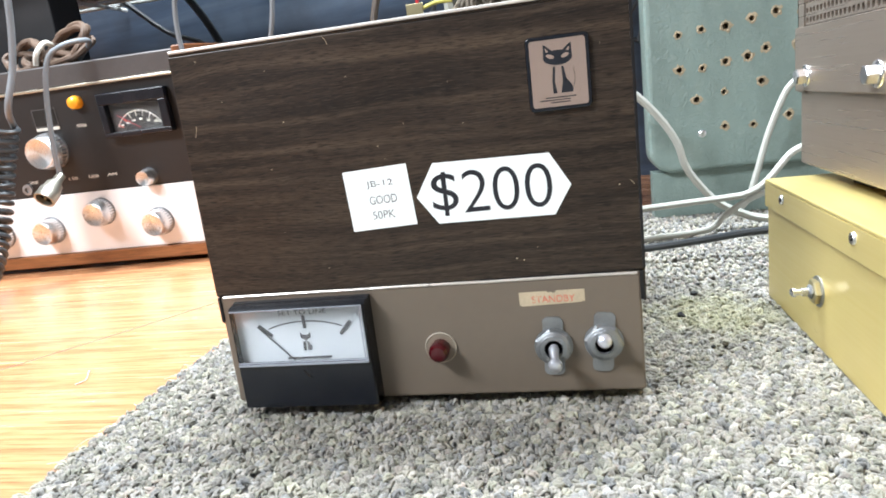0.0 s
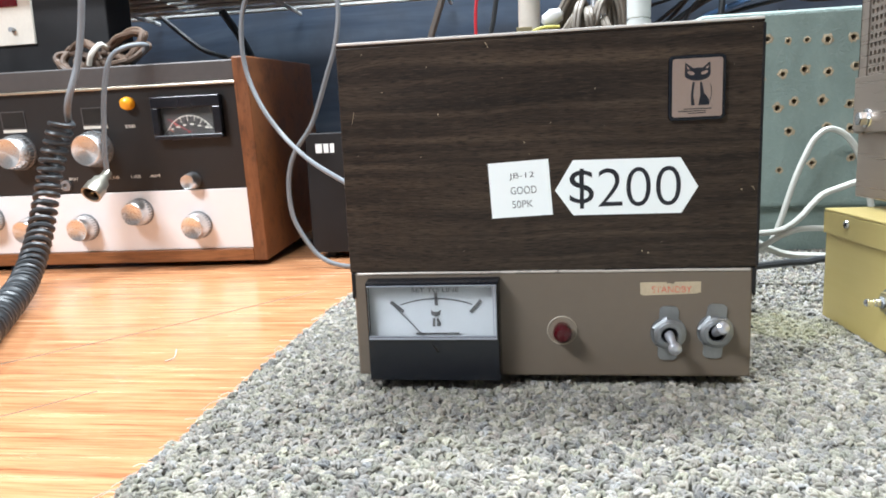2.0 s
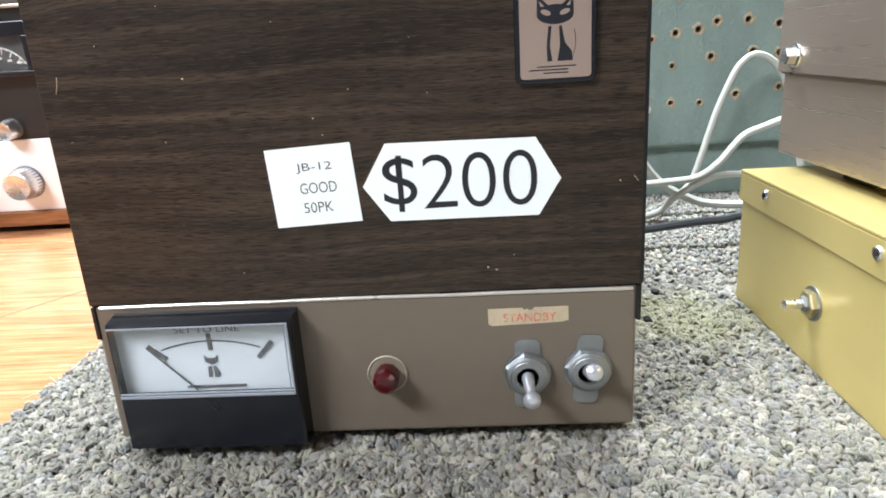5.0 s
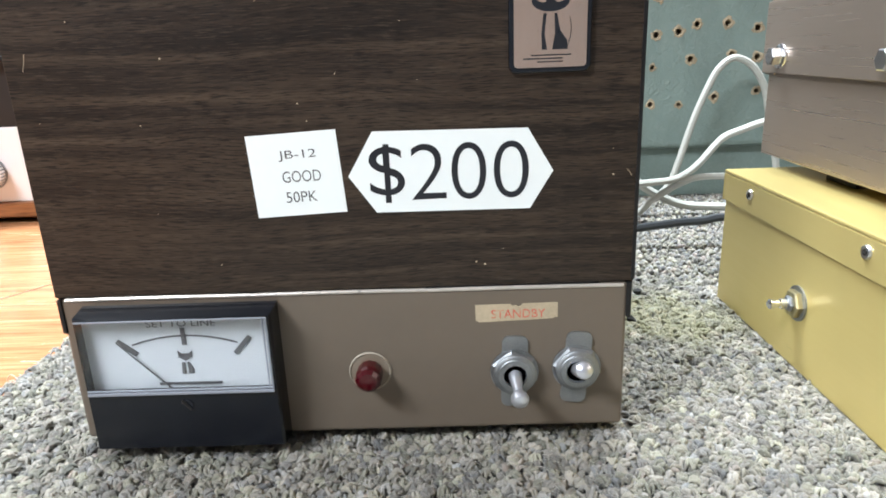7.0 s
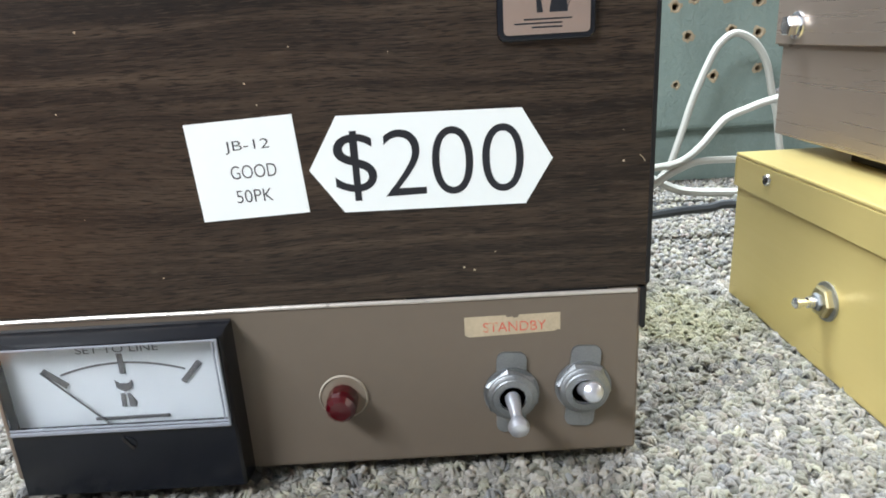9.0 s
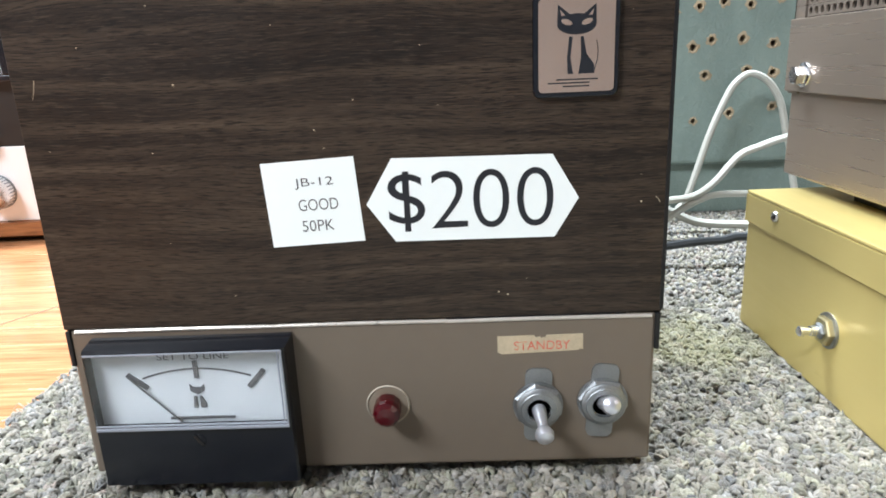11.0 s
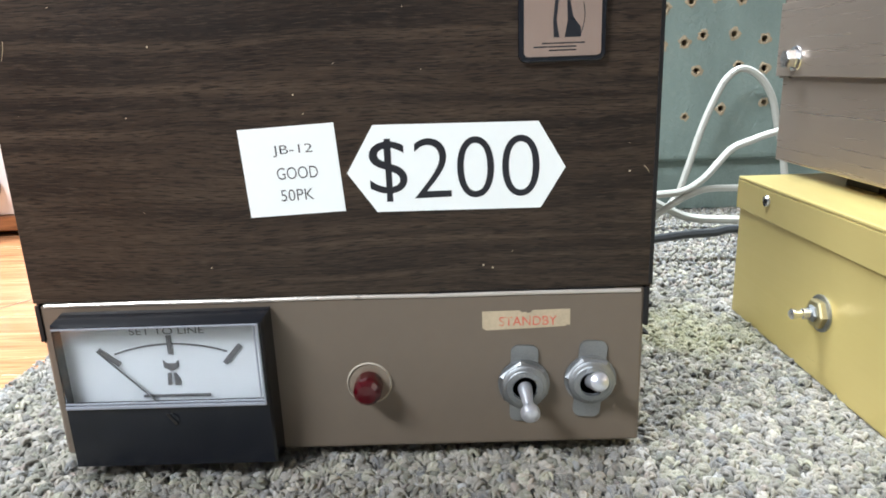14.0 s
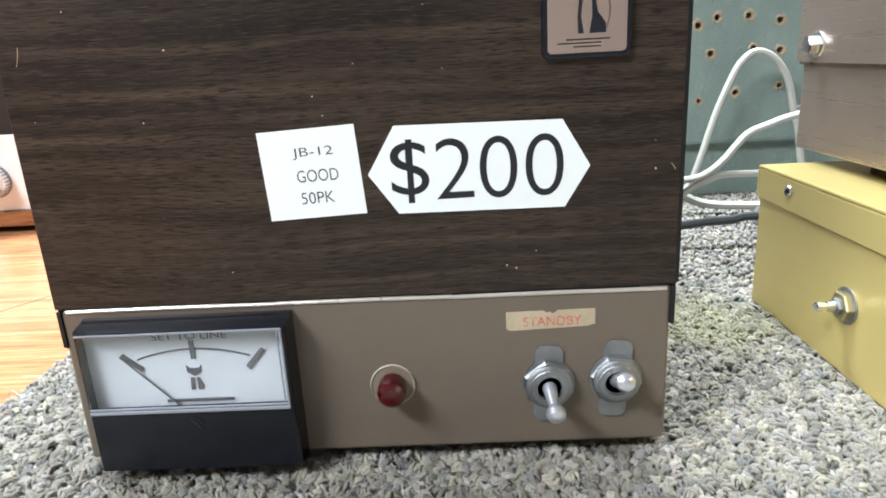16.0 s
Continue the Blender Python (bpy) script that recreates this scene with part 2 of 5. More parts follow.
tone = n.mix(n.grey(hair, 0.0, 0.32, 0.42, 0.66), tone, n.mix(1.0, tone, (0.55, 0.54, 0.53), "MULTIPLY"))
n.bump(hair, 0.9, 0.0005)
yarn = n.done(tone, 0.95, 0.0, Sheen_Weight=0.12, Sheen_Roughness=0.6, Subsurface_Weight=0.3, Subsurface_Scale=0.0010, Subsurface_Radius=(1.0, 0.95, 0.85))
carpet_back = simple("carpet_back", (0.16, 0.155, 0.15), 0.95, 0.0, 0.3, 100, 0.3)
fuzz_fibre = simple("fuzz_fibre", (0.52, 0.50, 0.45), 0.9, 0.0, 0.2, 50, 0.0)


# ---- mesh helpers ----
def part(name, bm, material, parent=None, label="", smooth=False):
    """Links a bmesh as one mesh object, under its thing or part if there is one."""
    me = bpy.data.meshes.new(name)
    bm.to_mesh(me)
    bm.free()
    me.materials.append(material)
    if smooth:
        me.shade_smooth()
        me.set_sharp_from_angle(angle=radians(38))
    ob = new(name, me)
    ob.parent = parent
    if label:
        tagged(ob, label)
    return ob


def thing(name, at, label, category, group="", rz=0.0):
    ob = new(name)
    ob.empty_display_size = 0.02
    ob.matrix_world = pose(*at, 0, 0, rz)
    return tagged(ob, label, category, group)


def box(bm, x0, x1, y0, y1, z0, z1, bevel=0.0, segs=2):
    g = bmesh.ops.create_cube(bm, size=1, matrix=Matrix.LocRotScale(((x0 + x1) / 2, (y0 + y1) / 2, (z0 + z1) / 2), None, (x1 - x0, y1 - y0, z1 - z0)))
    if bevel:
        es = list({e for v in g["verts"] for e in v.link_edges})
        bmesh.ops.bevel(bm, geom=es, offset=bevel, segments=segs, profile=0.5, affect="EDGES")
    return bm


def boxes(*rows, bevel=0.0):
    bm = bmesh.new()
    for r in rows:
        box(bm, *r, bevel=bevel)
    return bm


FRONT = pose(0, 0, 0, 90, 0, 0)  # local z of a turned piece points to -y


def lathe(profile, m=Matrix(), seg=32, bm=None):
    """Turns (radius, height) pairs round local z."""
    bm = bm or bmesh.new()
    rings = []
    for r, h in profile:
        if r < 1e-6:
            rings.append([bm.verts.new(m @ Vector((0, 0, h)))])
        else:
            rings.append([bm.verts.new(m @ Vector((r * math.cos(2 * math.pi * i / seg), r * math.sin(2 * math.pi * i / seg), h))) for i in range(seg)])
    for a, b in zip(rings, rings[1:]):
        for i in range(seg):
            j = (i + 1) % seg
            if len(a) == 1 and len(b) == 1:
                continue
            if len(a) == 1:
                bm.faces.new((a[0], b[i], b[j]))
            elif len(b) == 1:
                bm.faces.new((a[i], a[j], b[0]))
            else:
                bm.faces.new((a[i], a[j], b[j], b[i]))
    bmesh.ops.recalc_face_normals(bm, faces=bm.faces)
    return bm


def curve_points(pts, steps=8):
    """A smooth line through the points."""
    p = [Vector(q) for q in pts]
    p = [2 * p[0] - p[1], *p, 2 * p[-1] - p[-2]]
    out = []
    for a, b, c, d in zip(p, p[1:], p[2:], p[3:]):
        for i in range(steps):
            t = i / steps
            out.append(0.5 * (2 * b + (c - a) * t + (2 * a - 5 * b + 4 * c - d) * t * t + (3 * b - a - 3 * c + d) * t ** 3))
    return [*out, p[-2]]


def tube(pts, r, seg=8, steps=8, bm=None, raw=False, flat=1.0):
    """A round or flattened cord along a smooth line."""
    bm = bm or bmesh.new()
    line = pts if raw else curve_points(pts, steps)
    side = Vector((0.31, 0.2, 0.93))
    rings = []
    for i, q in enumerate(line):
        d = (line[min(i + 1, len(line) - 1)] - line[max(i - 1, 0)]).normalized()
        side = (side - d * side.dot(d)).normalized()
        up = d.cross(side)
        rings.append([bm.verts.new(q + side * (r * math.cos(2 * math.pi * k / seg)) + up * (r * flat * math.sin(2 * math.pi * k / seg))) for k in range(seg)])
    for a, b in zip(rings, rings[1:]):
        for k in range(seg):
            j = (k + 1) % seg
            bm.faces.new((a[k], a[j], b[j], b[k]))
    bm.faces.new(rings[0][::-1])
    bm.faces.new(rings[-1])
    bmesh.ops.recalc_face_normals(bm, faces=bm.faces)
    return bm


def slab(outline, y0, y1, bm=None):
    """An outline in x and z, as a plate from y0 (front) to y1."""
    bm = bm or bmesh.new()
    a = [bm.verts.new((x, y0, z)) for x, z in outline]
    b = [bm.verts.new((x, y1, z)) for x, z in outline]
    bm.faces.new(a)
    bm.faces.new(b[::-1])
    for i in range(len(a)):
        j = (i + 1) % len(a)
        bm.faces.new((a[j], a[i], b[i], b[j]))
    bmesh.ops.recalc_face_normals(bm, faces=bm.faces)
    return bm


def rounded(x0, x1, z0, z1, r, k=6):
    out = []
    for cx, cz, a in ((x1 - r, z0 + r, -90), (x1 - r, z1 - r, 0), (x0 + r, z1 - r, 90), (x0 + r, z0 + r, 180)):
        out += [(cx + r * math.cos(radians(a + 90 * i / k)), cz + r * math.sin(radians(a + 90 * i / k))) for i in range(k + 1)]
    return out


def oval(cx, cz, rx, rz, k=24, turn=0.0):
    c, s = math.cos(turn), math.sin(turn)
    return [(cx + rx * math.cos(a) * c - rz * math.sin(a) * s, cz + rx * math.cos(a) * s + rz * math.sin(a) * c) for a in (2 * math.pi * i / k for i in range(k))]


def lettering(name, words, x0, x1, z0, z1, y, material, parent, depth=0.00006, tilt=0.0, thin=0.0):
    """Built-in letters that fill the given rectangle on a front face."""
    cu = bpy.data.curves.new(name, "FONT")
    cu.body, cu.extrude, cu.resolution_u, cu.offset = words, 0.01, 10, -thin
    ob = new(name, cu)
    bpy.context.view_layer.update()
    me = bpy.data.meshes.new_from_object(ob.evaluated_get(bpy.context.evaluated_depsgraph_get()))
    bpy.data.objects.remove(ob)
    bpy.data.curves.remove(cu)
    co = np.array([v.co[:] for v in me.vertices])
    lo, hi = co.min(0), co.max(0)
    u = (co - lo) / np.maximum(hi - lo, 1e-9)
    cx, cz = (x0 + x1) / 2, (z0 + z1) / 2
    px, pz = x0 + u[:, 0] * (x1 - x0) - cx, z0 + u[:, 1] * (z1 - z0) - cz
    c, s = math.cos(radians(tilt)), math.sin(radians(tilt))
    for i, v in enumerate(me.vertices):
        v.co = (cx + px[i] * c - pz[i] * s, y - u[i, 2] * depth, cz + px[i] * s + pz[i] * c)
    me.materials.clear()
    me.materials.append(material)
    t = new(name, me)
    t.parent = parent
    return t


def hexagon(r, h0, h1, m, bm=None, chamfer=0.0006):
    return lathe([(0, h0), (r, h0), (r, h1 - chamfer), (r - chamfer, h1), (0, h1)], m @ pose(0, 0, 0, 0, 0, 30), 6, bm)


# ---- the room ----
structure = dict(kind="structure")
tagged(part("floor", boxes((-2.2, 2.2, -2.4, 1.2, -0.80, -0.75)), wall_grey), "plain grey workshop floor", "floor", **structure)
tagged(part("ceiling", boxes((-2.2, 2.2, -2.4, 1.2, 1.70, 1.75)), wall_grey), "plain pale ceiling", "ceiling", **structure)
tagged(part("wall_west", boxes((-2.25, -2.2, -2.4, 1.2, -0.75, 1.70)), wall_grey), "plain grey wall", "wall", **structure)
tagged(part("wall_east", boxes((2.2, 2.25, -2.4, 1.2, -0.75, 1.70)), wall_grey), "plain grey wall", "wall", **structure)
tagged(part("wall_south", boxes((-2.2, 2.2, -2.45, -2.4, -0.75, 1.70)), wall_dim), "plain grey wall", "wall", **structure)
tagged(part("wall_north", boxes((-2.2, 2.2, 1.06, 1.1, -0.75, 1.70)), wall_blue), "blue painted board wall behind the bench", "wall", **structure)

bench = thing("workbench", (0, 0, -0.75), "honey-coloured wood-grain laminate bench top, scratched", "table")
part("tabletop", boxes((-1.9, 1.5, -0.35, 1.055, 0.712, 0.742), bevel=0.002), table_wood, bench)
for lx in (-1.8, 1.4):
    for ly in (-0.28, 0.98):
        part("leg", boxes((lx - 0.03, lx + 0.03, ly - 0.03, ly + 0.03, 0.0, 0.7119)), case_wood, bench)

# ---- carpet ----
CX0, CX1, CY0, CY1 = -0.236, 0.62, -0.20, 0.735
carpet = thing("carpet_mat", (0, 0, -0.008), "grey flecked loop-pile carpet offcut laid on the bench", "carpet")
tagged(carpet, kind="stuff")
part("backing", boxes((CX0 + 0.002, CX1, CY0, CY1, 0.0, 0.0052)), carpet_back, carpet)


def loops(x0, x1, y0, y1, pitch, level, seed):
    """Plump yarn loops in wavering rows, each its own little bead, as arrays."""
    rng = np.random.default_rng(seed)
    t = bmesh.new()
    bmesh.ops.create_icosphere(t, subdivisions=level, radius=1.0)
    bv = np.array([v.co[:] for v in t.verts])
    bf = np.array([[v.index for v in f.verts] for f in t.faces])
    t.free()
    nx, ny = int((x1 - x0) / pitch), int((y1 - y0) / (pitch * 0.86))
    gx, gy = np.meshgrid(np.arange(nx), np.arange(ny))
    px = (x0 + (gx + 0.5 * (gy % 2)) * pitch).ravel()
    py = (y0 + gy * pitch * 0.86).ravel()
    k = len(px)
    px, py = px + rng.normal(0, pitch * 0.2, k), py + rng.normal(0, pitch * 0.2, k)
    pz = (0.0062 if level == 1 and seed != 7 else 0.0048) + rng.normal(0, 0.0007, k)
    a = rng.uniform(0, math.pi, k)
    sx, sy, sz = pitch * rng.uniform(0.50, 0.72, k), pitch * rng.uniform(0.38, 0.54, k), pitch * rng.uniform(0.46, 0.74, k)
    lean = rng.normal(0, 0.35, k)
    v = bv[None] * np.stack([sx, sy, sz], 1)[:, None]
    wob = 1 + rng.normal(0, 0.13, (k, len(bv), 1))
    v = v * wob
    v = np.stack([v[..., 0], v[..., 1], v[..., 2] + v[..., 0] * lean[:, None]], 2)
    c, s = np.cos(a)[:, None], np.sin(a)[:, None]
    w = np.stack([v[..., 0] * c - v[..., 1] * s + px[:, None], v[..., 0] * s + v[..., 1] * c + py[:, None], v[..., 2] + pz[:, None]], 2)
    f = bf[None] + (np.arange(k) * len(bv))[:, None, None]
    own = np.repeat(rng.uniform(0, 1, (k, 1, 3)), len(bv), 1)
    return w.reshape(-1, 3), f.reshape(-1, 3), own.reshape(-1, 3)


def twists(x0, x1, y0, y1, pitch, per, seed):
    """Looped yarn drawn as a few plump arching plies a tuft, four rings of five corners each."""
    rng = np.random.default_rng(seed)
    nx, ny = int((x1 - x0) / pitch), int((y1 - y0) / (pitch * 0.86))
    gx, gy = np.meshgrid(np.arange(nx), np.arange(ny))
    k = gx.size
    c = np.stack([(x0 + (gx + 0.5 * (gy % 2)) * pitch).ravel(), (y0 + gy * pitch * 0.86).ravel(), np.full(k, 0.0066)], 1)
    c += rng.normal(0, 1, (k, 3)) * np.array([pitch * 0.22, pitch * 0.22, 0.0006])
    a = rng.uniform(0, 2 * math.pi, k)
    shade = rng.uniform(0, 1, (k, 3))
    c, a, shade = (np.repeat(q, per, 0) for q in (c, a, shade))
    m = k * per
    a = a + rng.normal(0, 0.75, m)
    d = np.stack([np.cos(a), np.sin(a), np.zeros(m)], 1)
    s = np.stack([-np.sin(a), np.cos(a), np.zeros(m)], 1)
    o = (np.tile(np.linspace(-1, 1, per), k) * pitch * 0.40 + rng.normal(0, 0.00018, m))[:, None]
    half = (pitch * rng.uniform(0.42, 0.70, m))[:, None]
    lift = (pitch * rng.uniform(0.20, 0.46, m) - np.abs(o[:, 0]) * 0.5)[:, None]
    bend = rng.normal(0, pitch * 0.16, m)[:, None]
    up = np.array([[0, 0, 1.0]])
    line = [c + s * o + d * half * u + s * bend * (1 - u * u) + up * (lift * w) for u, w in ((-1.0, -0.9), (-0.45, 0.75), (0.35, 0.9), (1.0, -0.7))]
    seg = 5
    rad = (pitch * rng.uniform(0.135, 0.215, m))[:, None, None]
    ang = np.arange(seg) * 2 * math.pi / seg
    ring = s[:, None] * np.cos(ang)[None, :, None] + up[:, None] * np.sin(ang)[None, :, None]
    v = np.stack([q[:, None] + ring * rad * t for q, t in zip(line, (0.50, 1.0, 1.0, 0.45))], 1)
    one = [(r * seg + i, r * seg + (i + 1) % seg, (r + 1) * seg + (i + 1) % seg, (r + 1) * seg + i) for r in range(3) for i in range(seg)]
    f = np.array(one)[None] + (np.arange(m) * seg * 4)[:, None, None]
    own = np.clip(shade * 0.8 + rng.uniform(0, 1, (m, 3)) * 0.2, 0, 1)
    return v.reshape(-1, 3), f.reshape(-1, 4), np.repeat(own, seg * 4, 0)


def loop_part(name, *args, make=loops):
    v, f, own = make(*args)
    me = bpy.data.meshes.new(name)
    me.from_pydata(v.tolist(), [], f.tolist())
    me.attributes.new("strand", "FLOAT_VECTOR", "POINT").data.foreach_set("vector", own.astype(np.float32).ravel())
    me.materials.append(yarn)
    me.shade_smooth()
    ob = new(name, me)
    ob.parent = carpet
    return tagged(ob, kind="stuff")


loop_part("pile", CX0, 0.128, 0.15, 0.47, 0.0043, 6, 1, make=twists)
loop_part("under_pile", CX0, 0.128, 0.15, 0.46, 0.0036, 1, 7)
loop_part("far_pile", CX0, 0.42, 0.46, CY1, 0.0034, 1, 2)
loop_part("side_pile", 0.128, CX1, 0.13, 0.46, 0.0060, 1, 3)
loop_part("near_pile", CX0, CX1, CY0, 0.15, 0.0060, 1, 4)


def hairs(count, x0, x1, y0, y1, seed):
    """Fine stray fibres curling out of the pile."""
    g = np.random.default_rng(seed)
    p = np.stack([g.uniform(x0, x1, count), g.uniform(y0, y1, count), g.uniform(0.0062, 0.0082, count)], 1)
    t = g.uniform(0, 2 * math.pi, count)
    l = g.uniform(0.0010, 0.0026, count)
    d = np.stack([np.cos(t) * l, np.sin(t) * l, g.uniform(0.0, 0.0009, count)], 1)
    e = np.stack([np.cos(t + 0.8) * l, np.sin(t + 0.8) * l, g.uniform(-0.0010, 0.0002, count)], 1)
    pts = np.stack([p, p + d, p + d + e], 1)
    ring = 0.00006 * np.array([[0, 0, 1.0], [0.87, 0.3, -0.5], [-0.87, -0.3, -0.5]])
    v = pts[:, :, None, :] + ring[None, None] * np.array([1.0, 0.9, 0.5])[None, :, None, None]
    q = [(3 * s + i, 3 * s + (i + 1) % 3, 3 * s + 3 + (i + 1) % 3, 3 * s + 3 + i) for s in (0, 1) for i in range(3)]
    f = np.array(q)[None] + (np.arange(count) * 9)[:, None, None]
    me = bpy.data.meshes.new("stray_fibre")
    me.from_pydata(v.reshape(-1, 3).tolist(), [], f.reshape(-1, 4).tolist())
    me.materials.append(fuzz_fibre)
    ob = new("stray_fibre", me)
    ob.parent = carpet
    tagged(ob, kind="stuff")


hairs(30000, CX0, 0.12, 0.16, 0.46, 6)
rng = random.Random(5)
fz = bmesh.new()
for _ in range(170):
    y, l = rng.uniform(0.13, 0.6), rng.uniform(0.003, 0.012)
    x, z, b = CX0 + rng.uniform(-0.001, 0.004), rng.uniform(0.001, 0.008), rng.uniform(-0.8, 0.8)
    tube([(x, y, z), (x - l * 0.5, y + b * l * 0.5, z + rng.uniform(-0.001, 0.002)), (x - l, y + b * l, max(0.0006, z - rng.uniform(0, 0.003)))], 0.00018, 3, 3, fz)
tagged(part("frayed_fibre", fz, fuzz_fibre, carpet), kind="stuff")
lint = thing("lint", (-0.318, 0.352, -0.008), "pale curl of lint on the bench", "lint")
part("strand", tube([(0, 0, 0.0006), (0.003, 0.006, 0.001), (0.001, 0.013, 0.004), (-0.003, 0.019, 0.001)], 0.0004, 5), fuzz_fibre, lint)

for k, (x, y, r) in enumerate(((0.062, 0.40, 0.0028), (0.076, 0.44, 0.0026), (0.082, 0.46, 0.0019), (0.070, 0.352, 0.0016))):
    crumb = thing("crumb", (x, y, 0.0), "dark grey crumb of grit on the carpet", "crumb", "crumbs on the carpet")
    g = random.Random(40 + k)
    bm = bmesh.new()
    bmesh.ops.create_icosphere(bm, subdivisions=1, radius=r)
    for v in bm.verts:
        v.co = Vector((v.co.x, v.co.y, v.co.z * 0.7 + r * 0.45)) * g.uniform(0.75, 1.2)
    part("grit", bm, rubber, crumb)

scratches = thing("scratches", (0, 0, -0.0079), "fine pale scratches across the bench top", "scratch")
for x0, y0, x1, y1, w in ((-0.47, 0.30, -0.285, 0.555, 0.0005), (-0.52, 0.29, -0.46, 0.315, 0.0004), (-0.40, 0.23, -0.33, 0.30, 0.0004), (-0.62, 0.44, -0.55, 0.47, 0.0005)):
    part("scratch", tube([(x0, y0, 0), ((x0 + x1) / 2 + 0.004, (y0 + y1) / 2 - 0.002, 0), (x1, y1, 0)], w, 4, 10, flat=0.2), fuzz_fibre, scratches)


# ---- the amplifier ----
AX0, AX1, AY, AD = -0.1715, 0.0325, 0.296, 0.205
amp = thing("amplifier", (0, AY, 0), "walnut-vinyl desktop amplifier with taupe lower panel, standing on carpet", "amplifier")


# cover: folded sheet with front, top, back and two sides that lap over the chassis
VINYL = "dark walnut wood-grain vinyl over sheet steel"
part("cover_front", boxes((AX0, AX1, 0.0, 0.0014, 0.0612, 0.1755), bevel=0.0004), walnut_vinyl, amp, VINYL)
part("cover_top", boxes((AX0, AX1, 0.0004, AD, 0.1757, 0.1772), bevel=0.0005), walnut_vinyl, amp, VINYL)
for x in (AX0 - 0.0001, AX1 - 0.0012):
    part("cover_side", boxes((x, x + 0.0013, 0.0016, AD - 0.0016, 0.0465, 0.1755), bevel=0.0004), walnut_vinyl, amp, VINYL)
# black strip standing in for the shaded turn of the right edge
part("cover_edge_shade", boxes((AX1 - 0.0010, AX1 + 0.0002, -0.0002, 0.0015, 0.0620, 0.1750)), black_metal, amp, "dark strip for the shaded side edge of the cover")
part("cover_back", boxes((AX0, AX1, AD - 0.0014, AD, 0.0465, 0.1755), bevel=0.0004), walnut_vinyl, amp, VINYL)
# highlight along the top fold, put in as a pale strip
part("top_edge", boxes((AX0 + 0.0005, AX1 - 0.0005, -0.0003, 0.0014, 0.1768, 0.1781), bevel=0.0004), top_glint, amp, "pale strip for the light caught on the top edge")
# chassis tray
part("front_panel", boxes((AX0 + 0.0016, AX1 - 0.0020, -0.0004, 0.0022, 0.0050, 0.0606), bevel=0.0011), taupe, amp, "taupe painted steel panel")
part("chassis_floor", boxes((AX0 + 0.0018, AX1 - 0.0022, 0.0014, AD - 0.002, 0.0050, 0.0064)), taupe, amp)
for x in (AX0 + 0.0017, AX1 - 0.0032):
    part("chassis_side", boxes((x, x + 0.0012, 0.0014, AD - 0.002, 0.0066, 0.0600)), taupe, amp)
part("panel_lip", boxes((AX0 + 0.002, AX1 - 0.0024, 0.0014, 0.008, 0.0596, 0.0606)), taupe, amp)
# the glint on the panel's rounded top edge, made as pale tubes
lip_glint = simple("lip_highlight", (0.60, 0.55, 0.50), 0.28, 0.4)
for x0, x1, drop in ((AX0 + 0.0040, -0.0975, 0.0), (-0.0975, -0.040, 0.0001), (-0.040, 0.0290, 0.0004)):
    part("panel_edge", tube([(x0, -0.0002, 0.0604 - drop), ((x0 + x1) / 2, -0.0003, 0.0605 - drop), (x1, -0.0002, 0.0602 - drop)], 0.00070, 8, 2), lip_glint, amp, "pale line for the light caught on the panel edge")
part("panel_gap", boxes((-0.040, AX1 - 0.012, 0.0003, 0.004, 0.0606, 0.0612)), black_metal, amp)
for x, w in ((AX0 + 0.0008, 0.0016), (AX1 - 0.0024, 0.0017)):
    part("corner_tab", boxes((x, x + w, -0.0010, 0.0010, 0.0480, 0.0608), bevel=0.0003), black_metal, amp, "dark folded corner tab")
for fx in (AX0 + 0.022, AX1 - 0.022):
    for fy in (0.022, AD - 0.022):
        part("foot", lathe([(0, -0.002), (0.007, -0.002), (0.008, 0.005), (0, 0.005)], pose(fx, fy, 0), 20), rubber, amp)

# panel meter
MX0, MX1, MZ0, MZ1, MF = -0.1617, -0.0931, 0.0052, 0.0567, -0.0095
WX0, WX1, WZ0, WZ1 = -0.1606, -0.0942, 0.0288, 0.0559
inner = [(WX0, WZ0), (WX1, WZ0), (WX1, WZ1), (WX0, WZ1)]
outer = [(MX0, MZ0), (MX1, MZ0), (MX1, MZ1), (MX0, MZ1)]
bm = bmesh.new()
rings = [[bm.verts.new((x, y, z)) for x, z in ring] for ring, y in (
    ([(MX0 - 0.0003, MZ0), (MX1 + 0.0005, MZ0), (MX1 + 0.0005, MZ1 + 0.0014), (MX0 - 0.0003, MZ1 + 0.0014)], -0.0005), (outer, MF + 0.0012),
    ([(x + (0.0006 if x < -0.12 else -0.0006), z + (0.0006 if z < 0.03 else -0.0005)) for x, z in outer], MF), (inner, MF),
    ([(WX0, WZ0), (WX1, WZ0), (WX1, WZ1), (WX0, WZ1)], MF + 0.0025), ([(WX0, 0.0264), (WX1, 0.0264), (WX1, WZ1), (WX0, WZ1)], MF + 0.0026), ([(WX0, 0.0264), (WX1, 0.0264), (WX1, WZ1), (WX0, WZ1)], -0.0006))]
for r0, r1 in zip(rings, rings[1:]):
    for i in range(4):
        bm.faces.new((r0[i], r0[(i + 1) % 4], r1[(i + 1) % 4], r1[i]))
bmesh.ops.recalc_face_normals(bm, faces=bm.faces)
meter = part("panel_meter", bm, black_plastic, amp, "black moulded meter case")
part("meter_scale", boxes((WX0, WX1, -0.0052, -0.0046, 0.0264, WZ1)), dial_white, meter, "white dial card")
arc = [Vector((-0.1254 + 0.056 * math.sin(radians(a)), -0.0053, -0.0079 + 0.056 * math.cos(radians(a)))) for a in np.linspace(-19.5, 19.5, 24)]
part("scale_arc", tube(arc, 0.00033, 6, raw=True, flat=0.4), dial_ink, meter)
